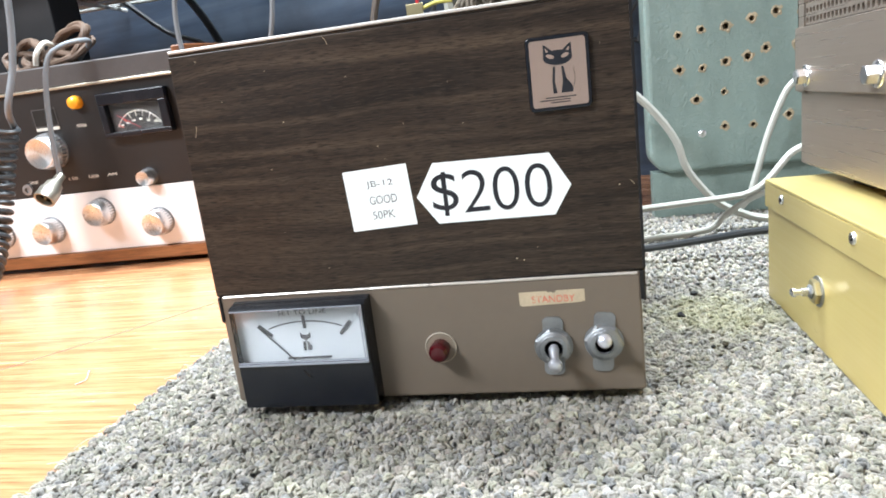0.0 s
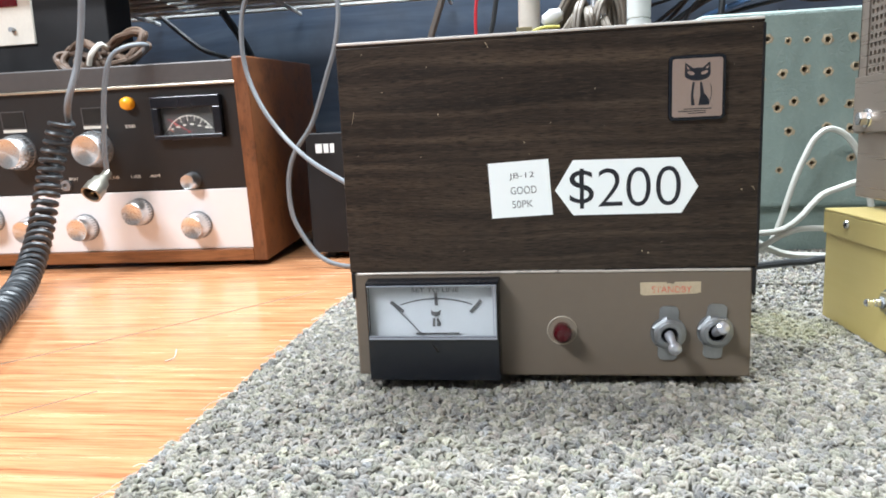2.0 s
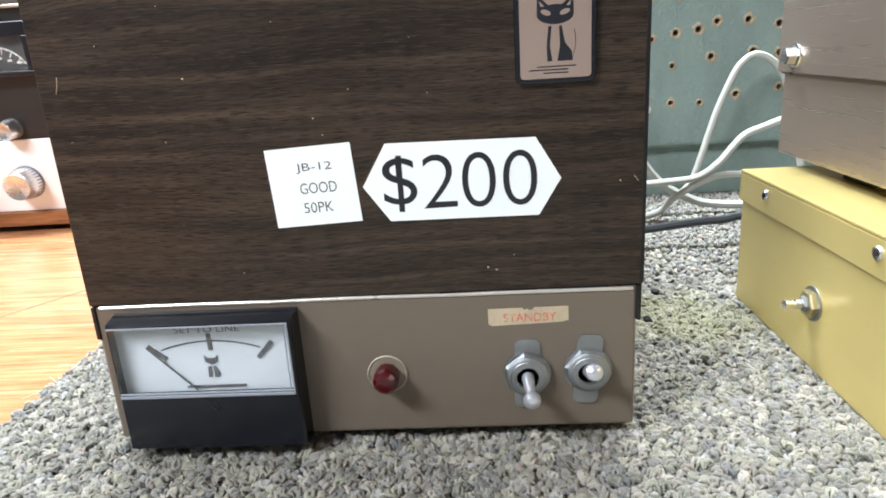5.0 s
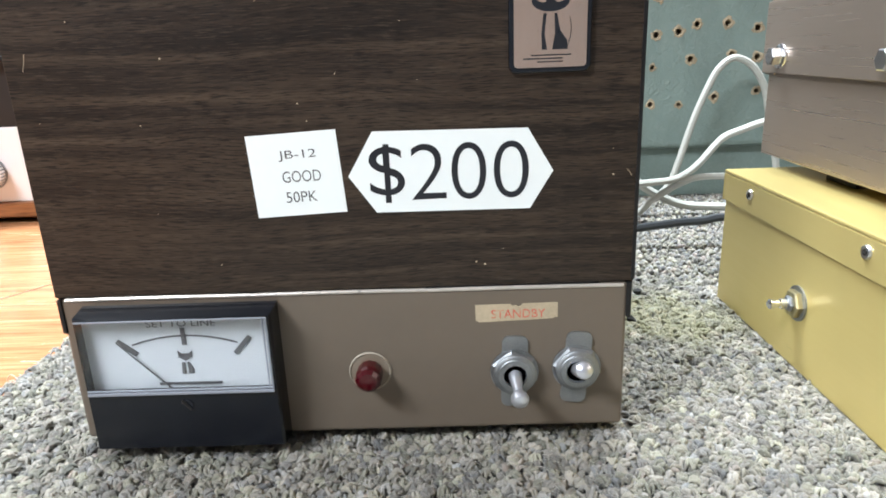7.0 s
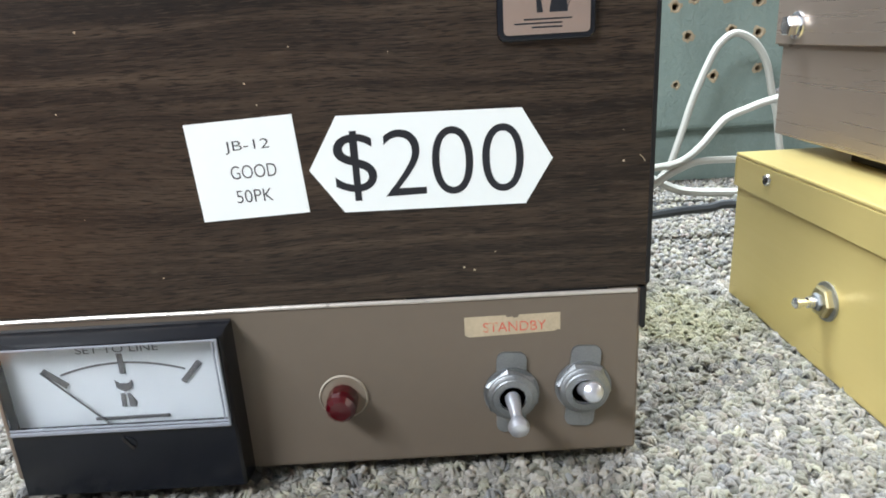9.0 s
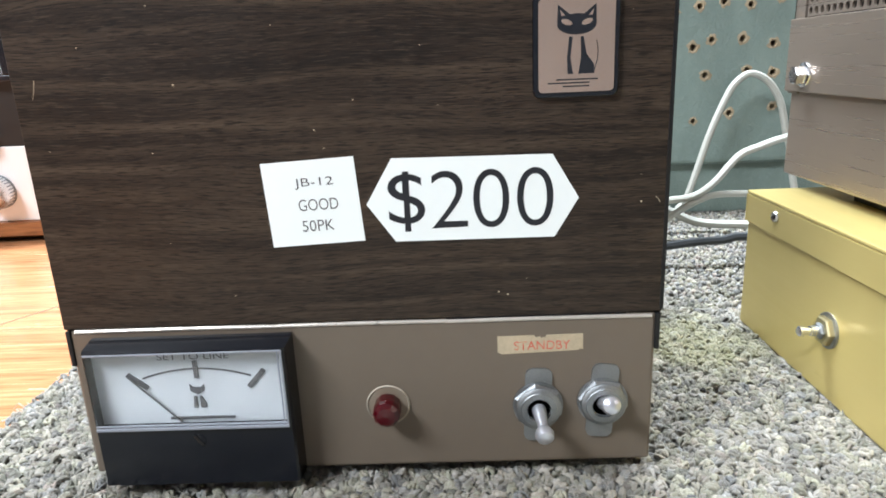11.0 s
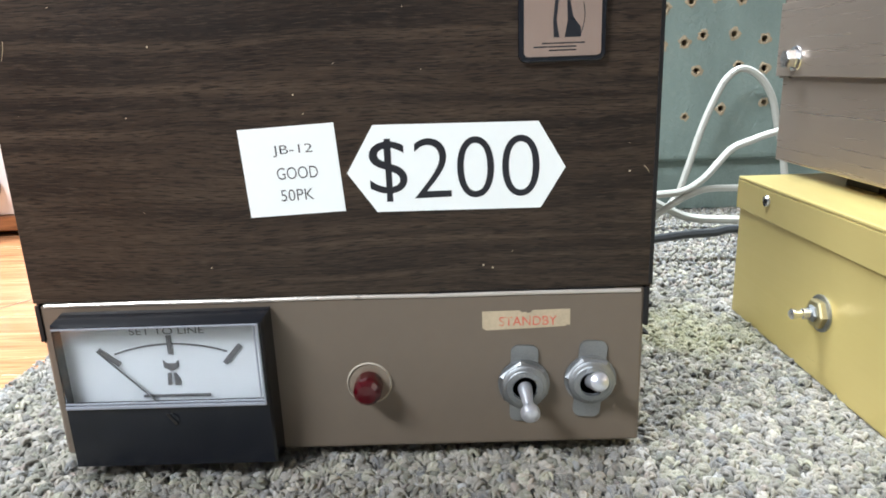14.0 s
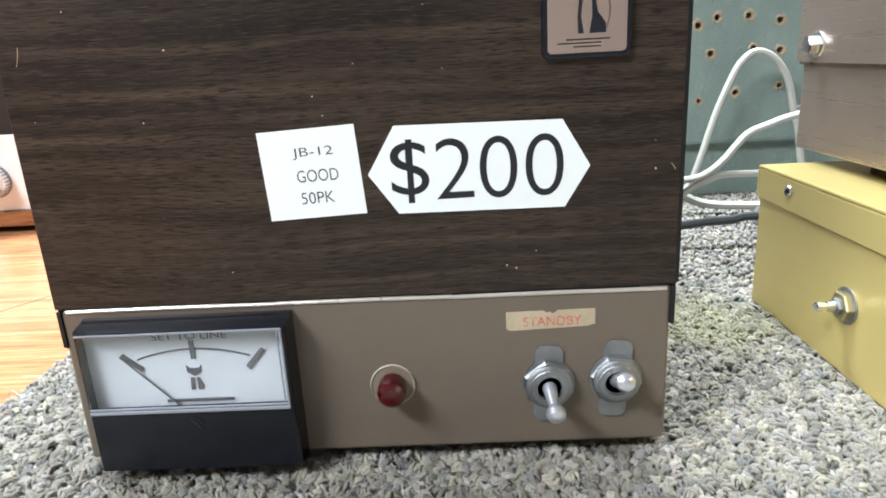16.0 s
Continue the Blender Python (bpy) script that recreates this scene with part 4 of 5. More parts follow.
def knob(x, z, r, depth, y=0.001, label="turned aluminium knob"):
    k = part("knob", lathe([(0, 0), (r * 1.02, 0), (r * 1.02, depth * 0.45), (r * 0.94, depth * 0.55), (r * 0.90, depth * 0.95), (r * 0.85, depth), (r * 0.80, depth * 0.985), (0, depth * 0.97)], FRONT, 48), turned_alu, RX, label, smooth=True)
    k.matrix_basis = pose(x, y, z)
    flutes = bmesh.new()
    for i in range(30):
        f = FRONT @ pose(0, 0, 0, 0, 0, i * 12)
        lathe([(0, depth * 0.06), (r * 0.045, depth * 0.06), (r * 0.045, depth * 0.44), (0, depth * 0.46)], f @ Matrix.Translation((r * 1.01, 0, 0)), 5, flutes)
    part("knob_grip", flutes, zinc, k)
    part("knob_skirt", lathe([(0, -0.0002), (r * 1.10, -0.0002), (r * 1.08, depth * 0.08), (0, depth * 0.08)], FRONT, 40), zinc, k)
    return k


# places on the front, from the case's own corner
for x, z, r, d in ((-0.194, 0.1457, 0.0198, 0.022), (-0.293, 0.1457, 0.0198, 0.022)):
    knob(x, z, r, d, 0.003, "large spun-aluminium tuning knob")
knob(-0.0790, 0.1040, 0.0092, 0.016, 0.003, "small aluminium knob")
for x, z in ((-0.2225, 0.0520), (-0.1495, 0.0690), (-0.0780, 0.0510), (-0.293, 0.0515), (-0.345, 0.066)):
    knob(x, z, 0.0150, 0.020)
lamp = part("indicator_lamp", lathe([(0, 0), (0.0075, 0), (0.0078, 0.004), (0.0066, 0.0085), (0.0030, 0.0108), (0, 0.0112)], pose(-0.1445, 0.003, 0.1960) @ FRONT, 24), orange_lens, RX, "orange domed indicator lens", smooth=True)
# signal meter
mm = part("signal_meter", boxes((-0.1135, -0.031, -0.008, 0.003, 0.1525, 0.1580), (-0.1135, -0.031, -0.008, 0.003, 0.1885, 0.2012), (-0.1135, -0.1055, -0.008, 0.003, 0.158, 0.1885), (-0.0405, -0.031, -0.008, 0.003, 0.158, 0.1885), bevel=0.001), black_plastic, RX, "black signal meter housing")
part("meter_face", boxes((-0.1055, -0.0405, 0.0010, 0.0020, 0.158, 0.1885)), simple("meter_dark", (0.035, 0.032, 0.030), 0.5), mm)
fan = [Vector((-0.073 + 0.030 * math.sin(radians(a)), 0.0008, 0.1490 + 0.030 * math.cos(radians(a)))) for a in np.linspace(-62, 62, 20)]
part("scale_arc", tube([p for p in fan if p.z > 0.159], 0.0005, 5, raw=True), cream, mm)
for i, a in enumerate(range(-58, 60, 9)):
    s, c = math.sin(radians(a)), math.cos(radians(a))
    if 0.149 + 0.022 * c > 0.1590:
        part("scale_mark", tube([(-0.073 + (0.0285 if i % 2 else 0.024) * s, 0.0008, 0.149 + (0.0285 if i % 2 else 0.024) * c), (-0.073 + 0.031 * s, 0.0008, 0.149 + 0.031 * c)], 0.0005, 4, 2), cream if a > -30 else red_ink, mm)
part("needle", tube([(-0.073, 0.0006, 0.160), (-0.098, 0.0006, 0.176)], 0.0004, 5, 2), cable_red, mm)
for x, w in ((-0.094, 0.003), (-0.087, 0.004), (-0.079, 0.0035), (-0.070, 0.004), (-0.061, 0.004), (-0.052, 0.005)):
    part("scale_bar", boxes((x - w / 2, x + w / 2, 0.0004, 0.0009, 0.1690 - abs(x + 0.073) * 0.25, 0.1708 - abs(x + 0.073) * 0.25)), cream, mm)
g = part("meter_window", boxes((-0.1055, -0.0405, -0.0035, -0.0025, 0.158, 0.1885)), clear, mm, "clear meter window")
g.visible_shadow = False
for x in (-0.190, -0.293):
    part("window_frame", boxes((x - 0.0155, x + 0.0155, 0.0022, 0.0030, 0.1732, 0.1938)), grey_plate, RX)
    part("dial_window", boxes((x - 0.014, x + 0.014, 0.0015, 0.0032, 0.1745, 0.1925), bevel=0.0006), hole_dark, RX, "small dark number window")
    part("caption_bar", boxes((x - 0.015, x + 0.015, 0.0020, 0.0031, 0.1690, 0.1725)), cream, RX)
for words, x, z in (("SSB", -0.147, 0.1700), ("SPOT", -0.230, 0.1110), ("LSB", -0.177, 0.1110), ("USB", -0.150, 0.1110), ("AM", -0.126, 0.1110)):
    lettering("face_lettering", words, x - 0.0062, x + 0.0062, z - 0.0017, z + 0.0017, 0.0030, cream, RX, 0.0002)
jack = part("jack", lathe([(0, 0), (0.0065, 0), (0.0065, 0.003), (0.003, 0.0032), (0.003, 0.001), (0, 0.001)], pose(-0.240, 0.003, 0.1035) @ FRONT, 20), zinc, RX)


# ---- on and round the receiver ----
unit = thing("bench_instrument", (-0.592, 0.745, 0.2295), "black instrument case with white front and dark red display", "instrument")
part("case", boxes((-0.17, 0.0, 0.002, 0.055, 0.006, 0.118), bevel=0.002), black_metal, unit)
part("front_plate", boxes((-0.17, -0.098, -0.002, 0.0018, 0.042, 0.117), bevel=0.0006), cream, unit, "off-white front plate")
part("display", boxes((-0.165, -0.115, -0.004, -0.0021, 0.088, 0.12), bevel=0.0006), red_display, unit, "dark red display window")
part("button", lathe([(0, 0), (0.003, 0), (0.003, 0.006), (0, 0.006)], pose(-0.125, -0.002, 0.06) @ FRONT, 16), zinc, unit)
part("stand", boxes((-0.16, -0.02, 0.01, 0.05, 0.0, 0.0058)), rubber, unit)


def cord(name, pts, r, material, label, category="cable", seg=8, **k):
    ob = part(name, tube(pts, r, seg, **k), material, smooth=True)
    return tagged(ob, label, category)


# brown cord lying on the receiver
bd = thing("cord_bundle", (-0.586, 0.722, 0.226), "brown power cord tied in a bundle on the receiver", "cord")
for ox, oz, rx, rz, tilt, k in ((-0.032, 0.022, 0.026, 0.016, 10, 4), (0.026, 0.028, 0.034, 0.016, 24, 4), (0.0, 0.014, 0.034, 0.010, -8, 3), (-0.034, 0.016, 0.030, 0.011, -14, 3), (0.030, 0.022, 0.030, 0.010, 12, 3)):
    g = random.Random(k + int(ox * 1000))
    pts = []
    for i in range(k * 12 + 5):
        a = 2 * math.pi * i / 12
        w = 1 + g.uniform(-0.14, 0.14)
        p = Matrix.Rotation(radians(-tilt), 4, "Y") @ Vector((rx * w * math.cos(a), 0.010 * math.sin(i * 0.5) + g.uniform(-0.003, 0.003), rz * w * math.sin(a)))
        pts.append((p.x + ox, p.y, max(0.0035, p.z + oz)))
    part("loop", tube(pts, 0.0033, 7, 4), cord_bark, bd, smooth=True)
part("tie", tube([(-0.010, -0.014, 0.010), (-0.004, -0.016, 0.022), (0.002, -0.006, 0.034), (0.002, 0.010, 0.030)], 0.0032, 8), cream, bd, "pale tape tie")

coax = thing("coax_lead", (-0.569, 0.66, 0.085), "grey coax lead hanging from the receiver top, ending in a plug", "cable")
part("lead", tube([(0.015, 0.065, 0.150), (0.048, 0.048, 0.166), (0.060, 0.022, 0.166), (0.050, 0.0, 0.160), (0.038, -0.010, 0.146), (0.030, -0.014, 0.110), (0.023, -0.014, 0.056), (0.019, -0.010, 0.026)], 0.0028, 10), cable_grey, coax, smooth=True)
pm = look((0.019, -0.010, 0.024), (0.015, -0.046, -0.004)) @ pose(0, 0, 0, 180)
plug = part("plug", lathe([(0, -0.002), (0.0048, -0.002), (0.0052, 0.008), (0.0088, 0.013), (0.0094, 0.020), (0.0108, 0.022), (0.0108, 0.035), (0.0088, 0.035), (0.0086, 0.022), (0, 0.022)], pm, 24), nickel, coax, "dull nickel coax plug", smooth=True)
part("plug_mouth", lathe([(0, 0.0222), (0.0085, 0.0222), (0.0085, 0.0300), (0.0082, 0.0300), (0.0080, 0.0240), (0, 0.0240)], pm, 20), hole_dark, plug)
part("plug_pin", lathe([(0, 0.024), (0.0016, 0.024), (0.0014, 0.033), (0, 0.034)], pm, 10), gold_nut, plug)

# coiled microphone cord
line = curve_points([(-0.567, 0.62, 0.168), (-0.582, 0.617, 0.129), (-0.588, 0.607, 0.088), (-0.579, 0.575, 0.043), (-0.552, 0.517, 0.012), (-0.489, 0.414, 0.0066), (-0.44, 0.33, 0.0066), (-0.42, 0.27, 0.0066)], 40)
length = [0.0]
for a, b in zip(line, line[1:]):
    length.append(length[-1] + (b - a).length)
pts, side = [], Vector((0, 1, 0.2))
for i in range(int(length[-1] / 0.0100 * 14)):
    s = i * 0.0100 / 14
    j = next(k for k in range(len(length) - 1) if length[k + 1] >= s)
    f = (s - length[j]) / max(1e-9, length[j + 1] - length[j])
    q, d = line[j].lerp(line[j + 1], f), (line[j + 1] - line[j]).normalized()
    side = (side - d * side.dot(d)).normalized()
    a = 2 * math.pi * i / 14
    pts.append(q + (side * math.cos(a) + d.cross(side) * math.sin(a)) * 0.0105)
mic = thing("coiled_cord", (-0.006, 0, 0), "dark grey coiled microphone cord hanging to the bench", "cord")
part("coil", tube(pts, 0.0029, 7, raw=True), cable_dark, mic, smooth=True)
part("straight_end", tube([pts[0], (-0.552, 0.612, 0.186), (-0.540, 0.618, 0.225), (-0.532, 0.62, 0.262), (-0.526, 0.62, 0.300), (-0.524, 0.625, 0.345), (-0.524, 0.66, 0.39)], 0.0034, 10), cable_grey, mic, smooth=True)

# black tuner box behind the amplifier, with a silver switch box on it
tuner = thing("black_tuner_box", (-0.346, 0.735, -0.008), "black metal box with white lettered mark, standing on the bench", "equipment case")
part("case", boxes((0.0, 0.245, 0.0, 0.18, 0.008, 0.153), bevel=0.0015), black_metal, tuner)
for fx in (0.02, 0.225):
    for fy in (0.02, 0.16):
        part("foot", lathe([(0, 0), (0.007, 0), (0.008, 0.008), (0, 0.008)], pose(fx, fy, 0), 14), rubber, tuner)
for x0, x1 in ((0.0125, 0.0205), (0.0225, 0.0285), (0.0305, 0.0355)):
    part("logo_bar", boxes((x0, x1, -0.0006, 0.0002, 0.129, 0.140)), paper, tuner)
sb = thing("silver_switch_box", (-0.284, 0.70, 0.145), "small silver-faced box with black lid", "switch box", rz=0)
part("case", boxes((-0.004, 0.116, 0.040, 0.13, 0.0, 0.071), bevel=0.001), black_metal, sb)
part("front", boxes((0.0, 0.110, 0.036, 0.0398, 0.001, 0.067), bevel=0.0006), silver_panel, sb, "bright silver front plate")
part("lid", boxes((-0.005, 0.117, 0.032, 0.131, 0.0712, 0.0740), bevel=0.001), black_metal, sb)
for x in (0.012, 0.097):
    part("screw", lathe([(0, 0), (0.0030, 0), (0.0026, 0.0014), (0, 0.0018)], pose(x, 0.036, 0.055) @ FRONT, 14), black_metal, sb)

# ---- hanging leads ----
cord("grey_loop_lead", [(-0.325, 0.67, 0.317), (-0.356, 0.67, 0.312), (-0.379, 0.67, 0.284), (-0.386, 0.67, 0.248), (-0.383, 0.67, 0.211), (-0.367, 0.665, 0.174), (-0.342, 0.66, 0.140), (-0.308, 0.64, 0.114), (-0.268, 0.61, 0.095), (-0.22, 0.57, 0.075)], 0.0026, cable_grey, "grey lead looping down from a hook")
cord("drooping_lead", [(-0.325, 0.672, 0.317), (-0.292, 0.672, 0.310), (-0.277, 0.672, 0.280), (-0.281, 0.672, 0.241), (-0.295, 0.675, 0.204), (-0.317, 0.68, 0.154), (-0.339, 0.68, 0.124), (-0.349, 0.68, 0.093), (-0.348, 0.68, 0.055), (-0.336, 0.68, 0.027), (-0.318, 0.68, 0.004), (-0.29, 0.67, -0.0045), (-0.25, 0.66, -0.0045)], 0.0026, cable_grey, "dark drooping lead ending on the bench")
hook = thing("cable_clip", (-0.325, 0.67, 0.319), "small white plastic cable clip", "clip")
part("clip", lathe([(0, -0.008), (0.006, -0.008), (0.0085, -0.002), (0.007, 0.006), (0.003, 0.010), (0, 0.011)], pose(0, 0, 0), 12), white_wire, hook, smooth=True)
part("stem", tube([(0, 0, 0.008), (0, 0.004, 0.02), (0, 0.008, 0.034)], 0.0015, 6), white_wire, hook)

cord("brown_lead", [(-0.150, 0.72, 0.36), (-0.160, 0.72, 0.315), (-0.176, 0.72, 0.270), (-0.190, 0.72, 0.225), (-0.196, 0.72, 0.155)], 0.0038, cable_brown, "brown lead hanging behind the amplifier")
cord("red_wire", [(-0.122, 0.68, 0.35), (-0.125, 0.68, 0.30), (-0.131, 0.68, 0.262), (-0.131, 0.68, 0.225), (-0.126, 0.68, 0.190), (-0.12, 0.68, 0.10), (-0.10, 0.68, 0.004)], 0.0017, cable_red, "red hook-up wire hanging behind the amplifier")
cord("black_wire", [(-0.107, 0.70, 0.35), (-0.108, 0.70, 0.30), (-0.113, 0.70, 0.26), (-0.122, 0.70, 0.22), (-0.128, 0.70, 0.18), (-0.12, 0.70, 0.08), (-0.08, 0.70, 0.004)], 0.0027, cable_dark, "black hook-up wire hanging behind the amplifier")

# tan cord bundle on the amplifier
cb = thing("tan_cord_bundle", (-0.036, 0.425, 0.1775), "tan flat power cord coiled and tied, lying on the amplifier", "cord")


def flat_cord(name, pts, material=cable_tan):
    bm = tube([(x - 0.0012, y, z) for x, y, z in pts], 0.0017, 7, 6)
    tube([(x + 0.0012, y, z + 0.0004) for x, y, z in pts], 0.0017, 7, 6, bm)
    return part(name, bm, material, cb, smooth=True)


g = random.Random(21)
for k in range(3):
    o = 0.0034 * k
    flat_cord("big_loop", [(0.019 - o * 0.3, 0.006 + o, 0.002), (0.0215 - o * 0.5, 0.004 + o, 0.020), (0.017 - o * 0.5, o, 0.040 - o * 0.6), (0.002, -0.002 + o, 0.0485 - o), (-0.011 + o * 0.4, o, 0.043 - o * 0.5), (-0.019 + o, 0.004 + o, 0.030), (-0.021 + o, 0.006 + o, 0.018)])
for k, (x, dx, h) in enumerate(((-0.013, 0.004, 0.030), (-0.0085, 0.001, 0.036), (-0.0015, -0.002, 0.032), (0.0045, 0.003, 0.038), (0.010, -0.004, 0.026))):
    flat_cord("fold", [(x - dx, 0.004, 0.003), (x - dx * 1.4, -0.007 - k % 2 * 0.004, 0.011), (x, -0.009 - k % 3 * 0.003, h - 0.008), (x + 0.003 + dx, -0.001, h), (x + 0.008, 0.008, h - 0.012), (x + 0.010 - dx, 0.010, 0.004)])
for k in range(3):
    flat_cord("cross_fold", [(-0.022, -0.004, 0.003 + k * 0.005), (-0.010, -0.006, 0.012 + k * 0.005), (0.004, -0.006, 0.010 + k * 0.004), (0.018, -0.004, 0.002 + k * 0.003)])
part("cord_knot", lathe([(0, -0.008), (0.004, -0.006), (0.0058, 0), (0.004, 0.006), (0, 0.008)], pose(-0.024, 0.0, 0.028, 0, 70, 0), 10), white_wire, cb, "white plug moulding", smooth=True)
part("cord_end", tube([(-0.024, 0.004, 0.004), (-0.024, 0.004, 0.016), (-0.024, 0.003, 0.026)], 0.0042, 8), cable_white, cb, smooth=True)
part("strap_end", tube([(0.013, 0.012, 0.018), (0.012, 0.012, 0.040), (0.015, 0.012, 0.054)], 0.0036, 8), cable_tan, cb, smooth=True)
part("tie", tube([(-0.020, -0.013, 0.020), (-0.030, -0.014, 0.020), (-0.038, -0.013, 0.018)], 0.0011, 6), yellow_tie, cb, "yellow twist tie")
part("tie", tube([(-0.022, -0.014, 0.013), (-0.032, -0.016, 0.010), (-0.044, -0.016, 0.004), (-0.053, -0.014, 0.0013)], 0.0011, 6), yellow_tie, cb, "yellow twist tie")
part("lug", boxes((-0.0475, -0.0375, -0.0150, -0.0140, 0.014, 0.021), bevel=0.0003), gold_nut, cb, "flat brass lug")

# ---- upright pipes and shelf behind ----
pipe = thing("white_pipe", (0.040, 0.72, -0.008), "white plastic conduit standing behind the bench gear", "pipe")
z = 0.0
for k in range(9):
    h = (0.055, 0.046, 0.048, 0.052)[k % 4]
    part("sleeve", lathe([(0.0105, z + 0.0008), (0.0124, z + 0.0012), (0.0126, z + h - 0.0012), (0.0105, z + h - 0.0006)], pose(0, 0, 0), 24), pvc_white, pipe, smooth=True)
    z += h
part("pipe", lathe([(0, 0), (0.0112, 0), (0.0112, z), (0, z)], pose(0, 0, 0), 24), pvc_white, pipe, smooth=True)
post = thing("cloth_wrapped_post", (-0.076, 0.76, -0.008), "off-white wrapped post behind the bench gear", "post")
part("post", lathe([(0, 0), (0.012, 0), (0.0125, 0.12), (0.0105, 0.20), (0.0125, 0.25), (0.0118, 0.41), (0, 0.41)], pose(0, 0, 0), 20), cream, post, smooth=True)
rod = thing("steel_post", (0.002, 0.735, -0.008), "bright steel upright behind the bench gear", "post")
part("post", boxes((-0.011, 0.011, -0.006, 0.006, 0.0, 0.41), bevel=0.003), chrome, rod)
post2 = thing("concrete_post", (0.025, 0.80, -0.008), "greyish jointed upright in shadow", "post")
part("post", lathe([(0, 0), (0.013, 0), (0.013, 0.215), (0.0115, 0.217), (0.013, 0.219), (0.013, 0.265), (0.0115, 0.267), (0.013, 0.269), (0.013, 0.41), (0, 0.41)], pose(0, 0, 0), 20), simple("old_cream", (0.36, 0.33, 0.27), 0.7), post2, smooth=True)
hang = thing("cable_tag", (-0.1, 0.70, 0.30), "pale pointed plastic tag hanging on a lead", "tag")
part("tag", lathe([(0, 0), (0.0015, 0.002), (0.0045, 0.010), (0.005, 0.045), (0, 0.046)], pose(0.003, 0, 0.0), 10), cream, hang, smooth=True)
cord("black_strap", [(-0.084, 0.70, 0.35), (-0.083, 0.70, 0.31), (-0.085, 0.70, 0.275)], 0.0052, cable_dark, "black strap hanging behind the amplifier")

shelf = thing("wire_shelf", (0, 0, 0.352), "white coated wire shelf over the bench", "shelf")
part("front_rail", tube([(-1.5, 0.70, 0.0), (-0.8, 0.70, 0.0), (-0.50, 0.70, 0.0)], 0.0045, 8, 2), shelf_wire, shelf)
for k in range(11):
    y = 0.735 + 0.03 * k
    part("long_wire", tube([(-1.5, y, 0.0), (-0.7, y, 0.0), (0.35, y, 0.0)], 0.0030, 6, 2), shelf_wire, shelf)
for k in range(7):
    x = -1.2 + 0.25 * k
    part("cross_wire", tube([(x, 0.70, -0.0055), (x, 0.87, -0.0055), (x, 1.055, -0.0055)], 0.0030, 6, 2), shelf_wire, shelf)
# unseen blocks added above the shelf to keep overhead light off the wall
for x0, x1, h in ((-1.48, -0.98, 0.16), (-0.95, -0.62, 0.11), (-0.59, -0.36, 0.13), (-0.32, -0.10, 0.09), (-0.05, 0.33, 0.14)):
    load = thing("shade_block", (x0, 0.745, 0.3552), "added unseen block on the wire shelf, shading the wall", "box", "cartons on the shelf")
    part("shade_block", boxes((0.0, x1 - x0, 0.0, 0.25, 0.0, h), bevel=0.003), shade_block_grey, load)
cord("black_stay", [(-0.50, 1.0, 0.235), (-0.530, 1.0, 0.30), (-0.560, 1.0, 0.348)], 0.006, cable_dark, "black rod leaning on the wall")
cord("wall_lead", [(-0.46, 1.03, 0.0), (-0.53, 1.03, 0.24), (-0.62, 1.03, 0.30), (-0.69, 1.03, 0.36)], 0.004, cable_dark, "thin dark lead along the wall")
# tangle of black leads over the green board
for i, pts in enumerate((
        [(0.06, 0.86, 0.23), (0.12, 0.85, 0.275), (0.20, 0.85, 0.315), (0.30, 0.85, 0.36)],
        [(0.05, 0.84, 0.17), (0.10, 0.84, 0.235), (0.13, 0.84, 0.285), (0.20, 0.84, 0.295), (0.36, 0.84, 0.275)],
        [(0.09, 0.83, 0.18), (0.11, 0.83, 0.235), (0.16, 0.83, 0.265), (0.26, 0.83, 0.285), (0.40, 0.83, 0.315)],
        [(0.145, 0.80, 0.20), (0.145, 0.80, 0.265), (0.155, 0.80, 0.300), (0.19, 0.80, 0.335), (0.25, 0.80, 0.36)],
        [(0.10, 0.90, 0.36), (0.16, 0.90, 0.315), (0.25, 0.90, 0.300), (0.36, 0.90, 0.335)],
        [(0.08, 0.95, 0.30), (0.20, 0.95, 0.325), (0.30, 0.95, 0.295), (0.42, 0.95, 0.305)])):
    cord("black_lead", pts, 0.0036 if i in (0, 3) else 0.0023, cable_dark, "black lead in the tangle over the green board")
g = random.Random(77)
for i in range(9):
    x0, z0, y = g.uniform(0.03, 0.14), g.uniform(0.17, 0.30), g.uniform(0.86, 1.02)
    x1, z1 = x0 + g.uniform(0.08, 0.26), z0 + g.uniform(-0.02, 0.12)
    sag = g.uniform(-0.05, 0.05)
    cord("black_lead", [(x0, y, z0), (x0 * 0.66 + x1 * 0.34 + sag * 0.4, y - 0.01, z0 * 0.66 + z1 * 0.34 + sag), (x0 * 0.3 + x1 * 0.7, y, z0 * 0.3 + z1 * 0.7 + sag * 0.6), (x1, y + 0.01, z1)], g.uniform(0.0013, 0.0030), cable_dark, "thin black lead in the tangle over the green board")
cord("blue_lead", [(0.13, 0.82, 0.262), (0.19, 0.82, 0.282), (0.25, 0.82, 0.300), (0.33, 0.82, 0.300)], 0.0033, simple("cable_blue", (0.10, 0.22, 0.45), 0.4), "blue lead in the tangle over the green board")
rc = thing("red_connector", (0.222, 0.84, 0.292), "small red plug in the lead tangle", "plug")
part("plug", boxes((-0.006, 0.006, -0.005, 0.005, 0.0, 0.010), bevel=0.001), cable_red, rc)

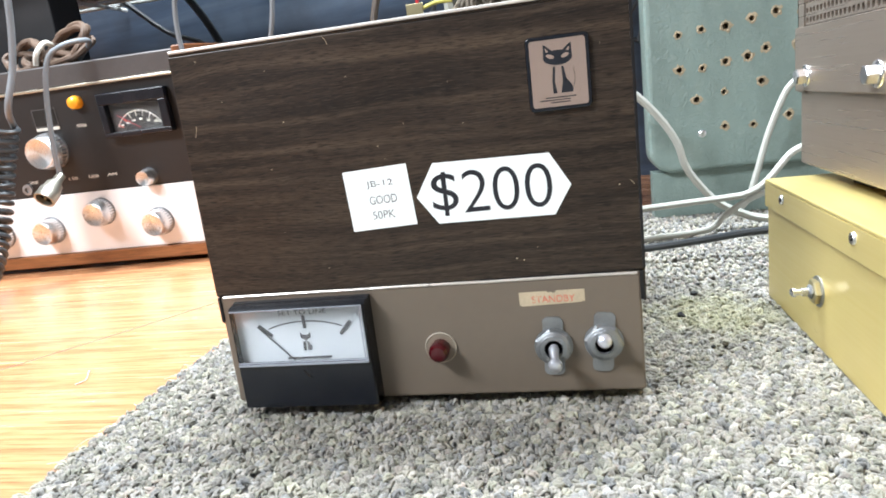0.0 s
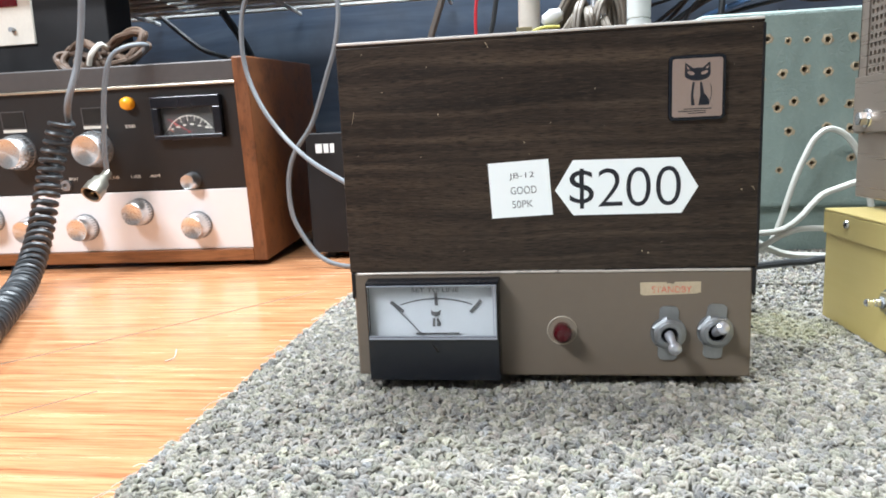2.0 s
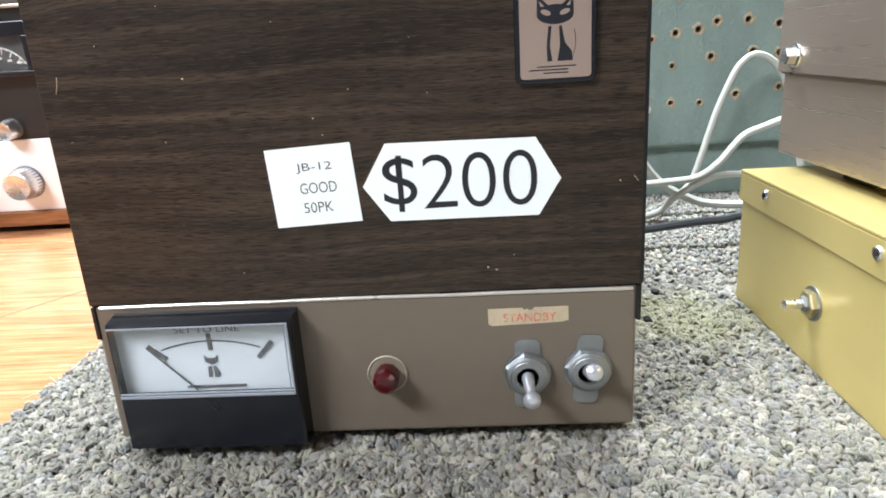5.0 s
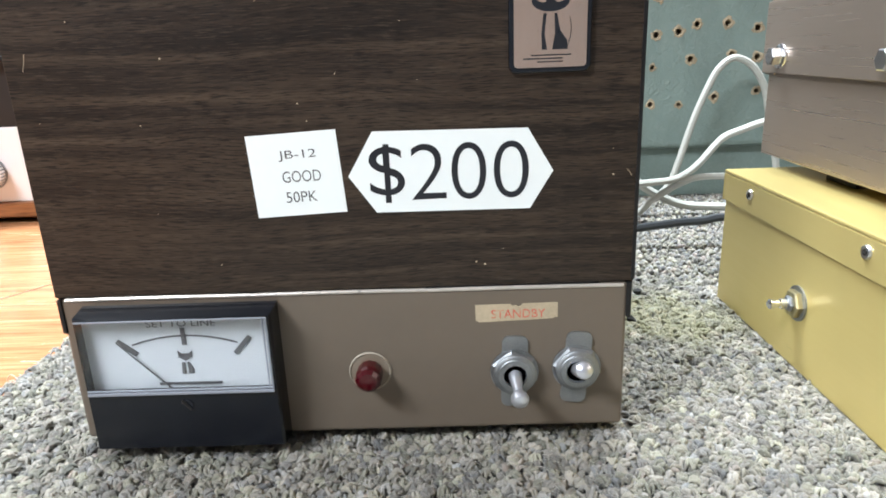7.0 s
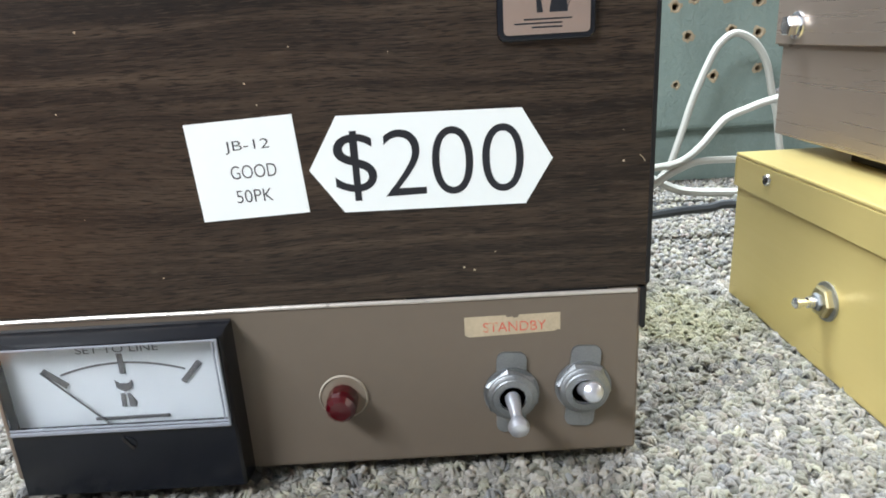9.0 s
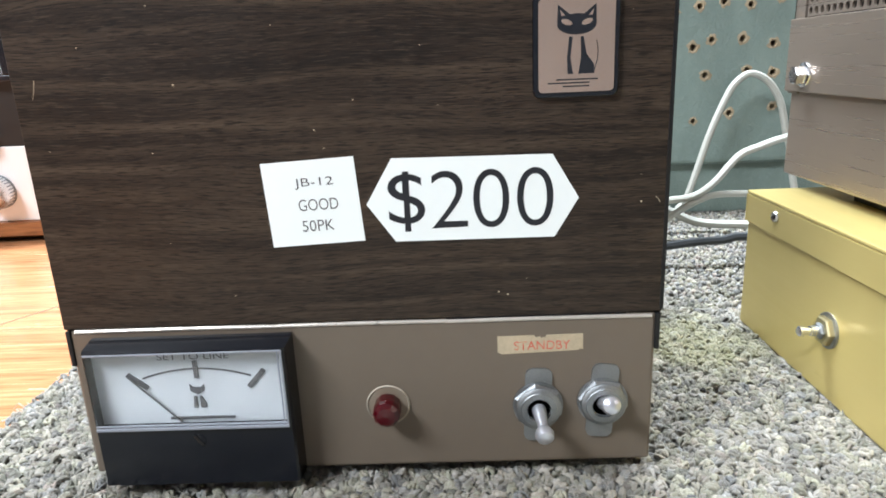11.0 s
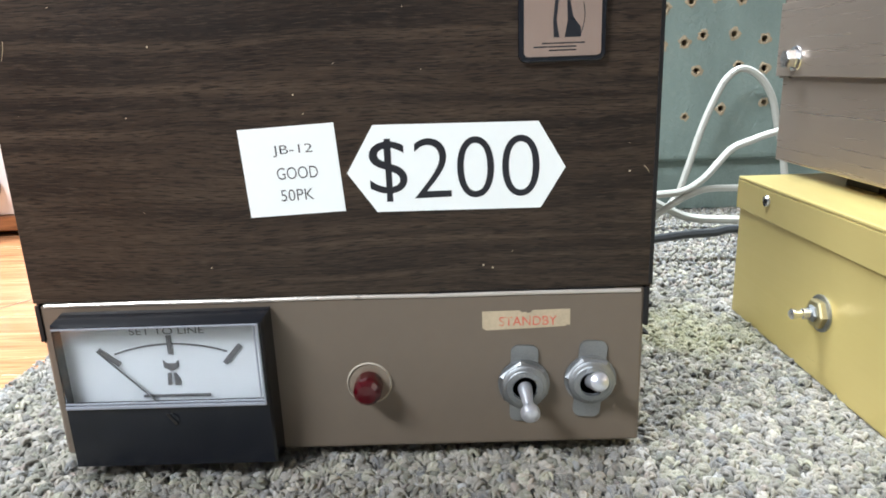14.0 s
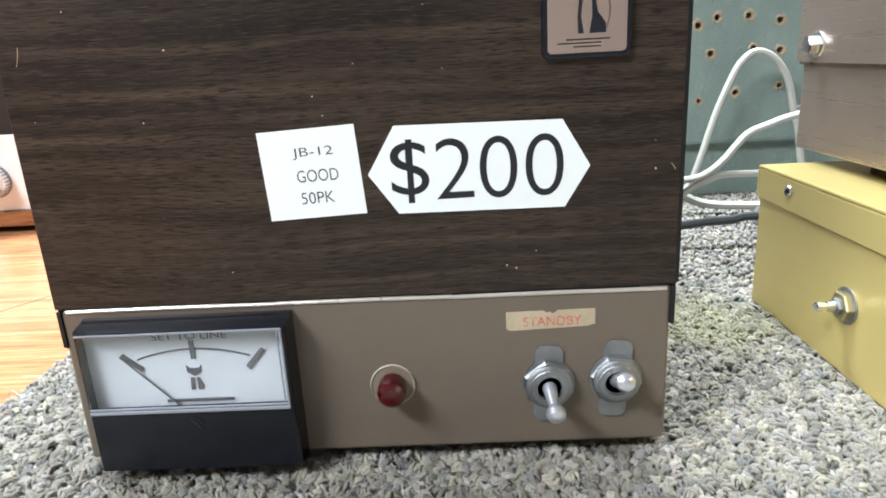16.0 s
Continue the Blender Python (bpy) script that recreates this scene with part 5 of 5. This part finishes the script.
# ---- white leads between amplifier and board ----
cord("white_lead", [(-0.02, 0.60, 0.175), (0.02, 0.605, 0.158), (0.058, 0.612, 0.130), (0.082, 0.618, 0.104), (0.096, 0.62, 0.081), (0.102, 0.62, 0.061), (0.112, 0.62, 0.044), (0.127, 0.62, 0.026), (0.145, 0.62, 0.015), (0.165, 0.62, 0.0075), (0.20, 0.61, 0.007), (0.27, 0.59, 0.007)], 0.0034, cable_white, "off-white lead lying on the carpet")
cord("arched_white_lead", [(0.150, 0.655, 0.005), (0.162, 0.655, 0.019), (0.169, 0.655, 0.039), (0.180, 0.655, 0.077), (0.192, 0.655, 0.107), (0.199, 0.655, 0.118), (0.208, 0.655, 0.124), (0.218, 0.655, 0.122), (0.228, 0.655, 0.114), (0.237, 0.655, 0.099), (0.243, 0.655, 0.077), (0.249, 0.655, 0.058), (0.254, 0.655, 0.032), (0.26, 0.65, 0.006)], 0.0029, cable_white, "off-white lead arching against the green board")
cord("thin_white_lead", [(0.30, 0.60, 0.090), (0.224, 0.60, 0.079), (0.196, 0.60, 0.071), (0.184, 0.60, 0.066), (0.176, 0.60, 0.058), (0.167, 0.60, 0.047), (0.158, 0.60, 0.039), (0.148, 0.60, 0.034), (0.132, 0.60, 0.032), (0.06, 0.59, 0.030)], 0.0028, cable_white, "thin white lead between the cases")
cord("thin_white_lead", [(0.26, 0.60, 0.033), (0.194, 0.60, 0.035), (0.167, 0.60, 0.035), (0.154, 0.60, 0.031), (0.144, 0.60, 0.026), (0.130, 0.60, 0.017), (0.114, 0.60, 0.005), (0.06, 0.59, 0.003)], 0.0026, cable_white, "thin white lead between the cases")
lead = cord("black_lead", [(0.02, 0.52, 0.010), (0.09, 0.53, 0.013), (0.127, 0.53, 0.017), (0.146, 0.53, 0.018), (0.161, 0.53, 0.020), (0.20, 0.52, 0.018)], 0.0030, cable_dark, "black lead with a pale plug behind the gold box")
end = thing("pale_plug", (0.163, 0.53, 0.004), "pale plastic plug on a black lead", "plug")
part("plug", lathe([(0, 0), (0.0060, 0.001), (0.0064, 0.014), (0.0055, 0.026), (0, 0.027)], pose(0.0, 0, 0.016, 0, 90, 0), 16), cable_white, end, smooth=True)
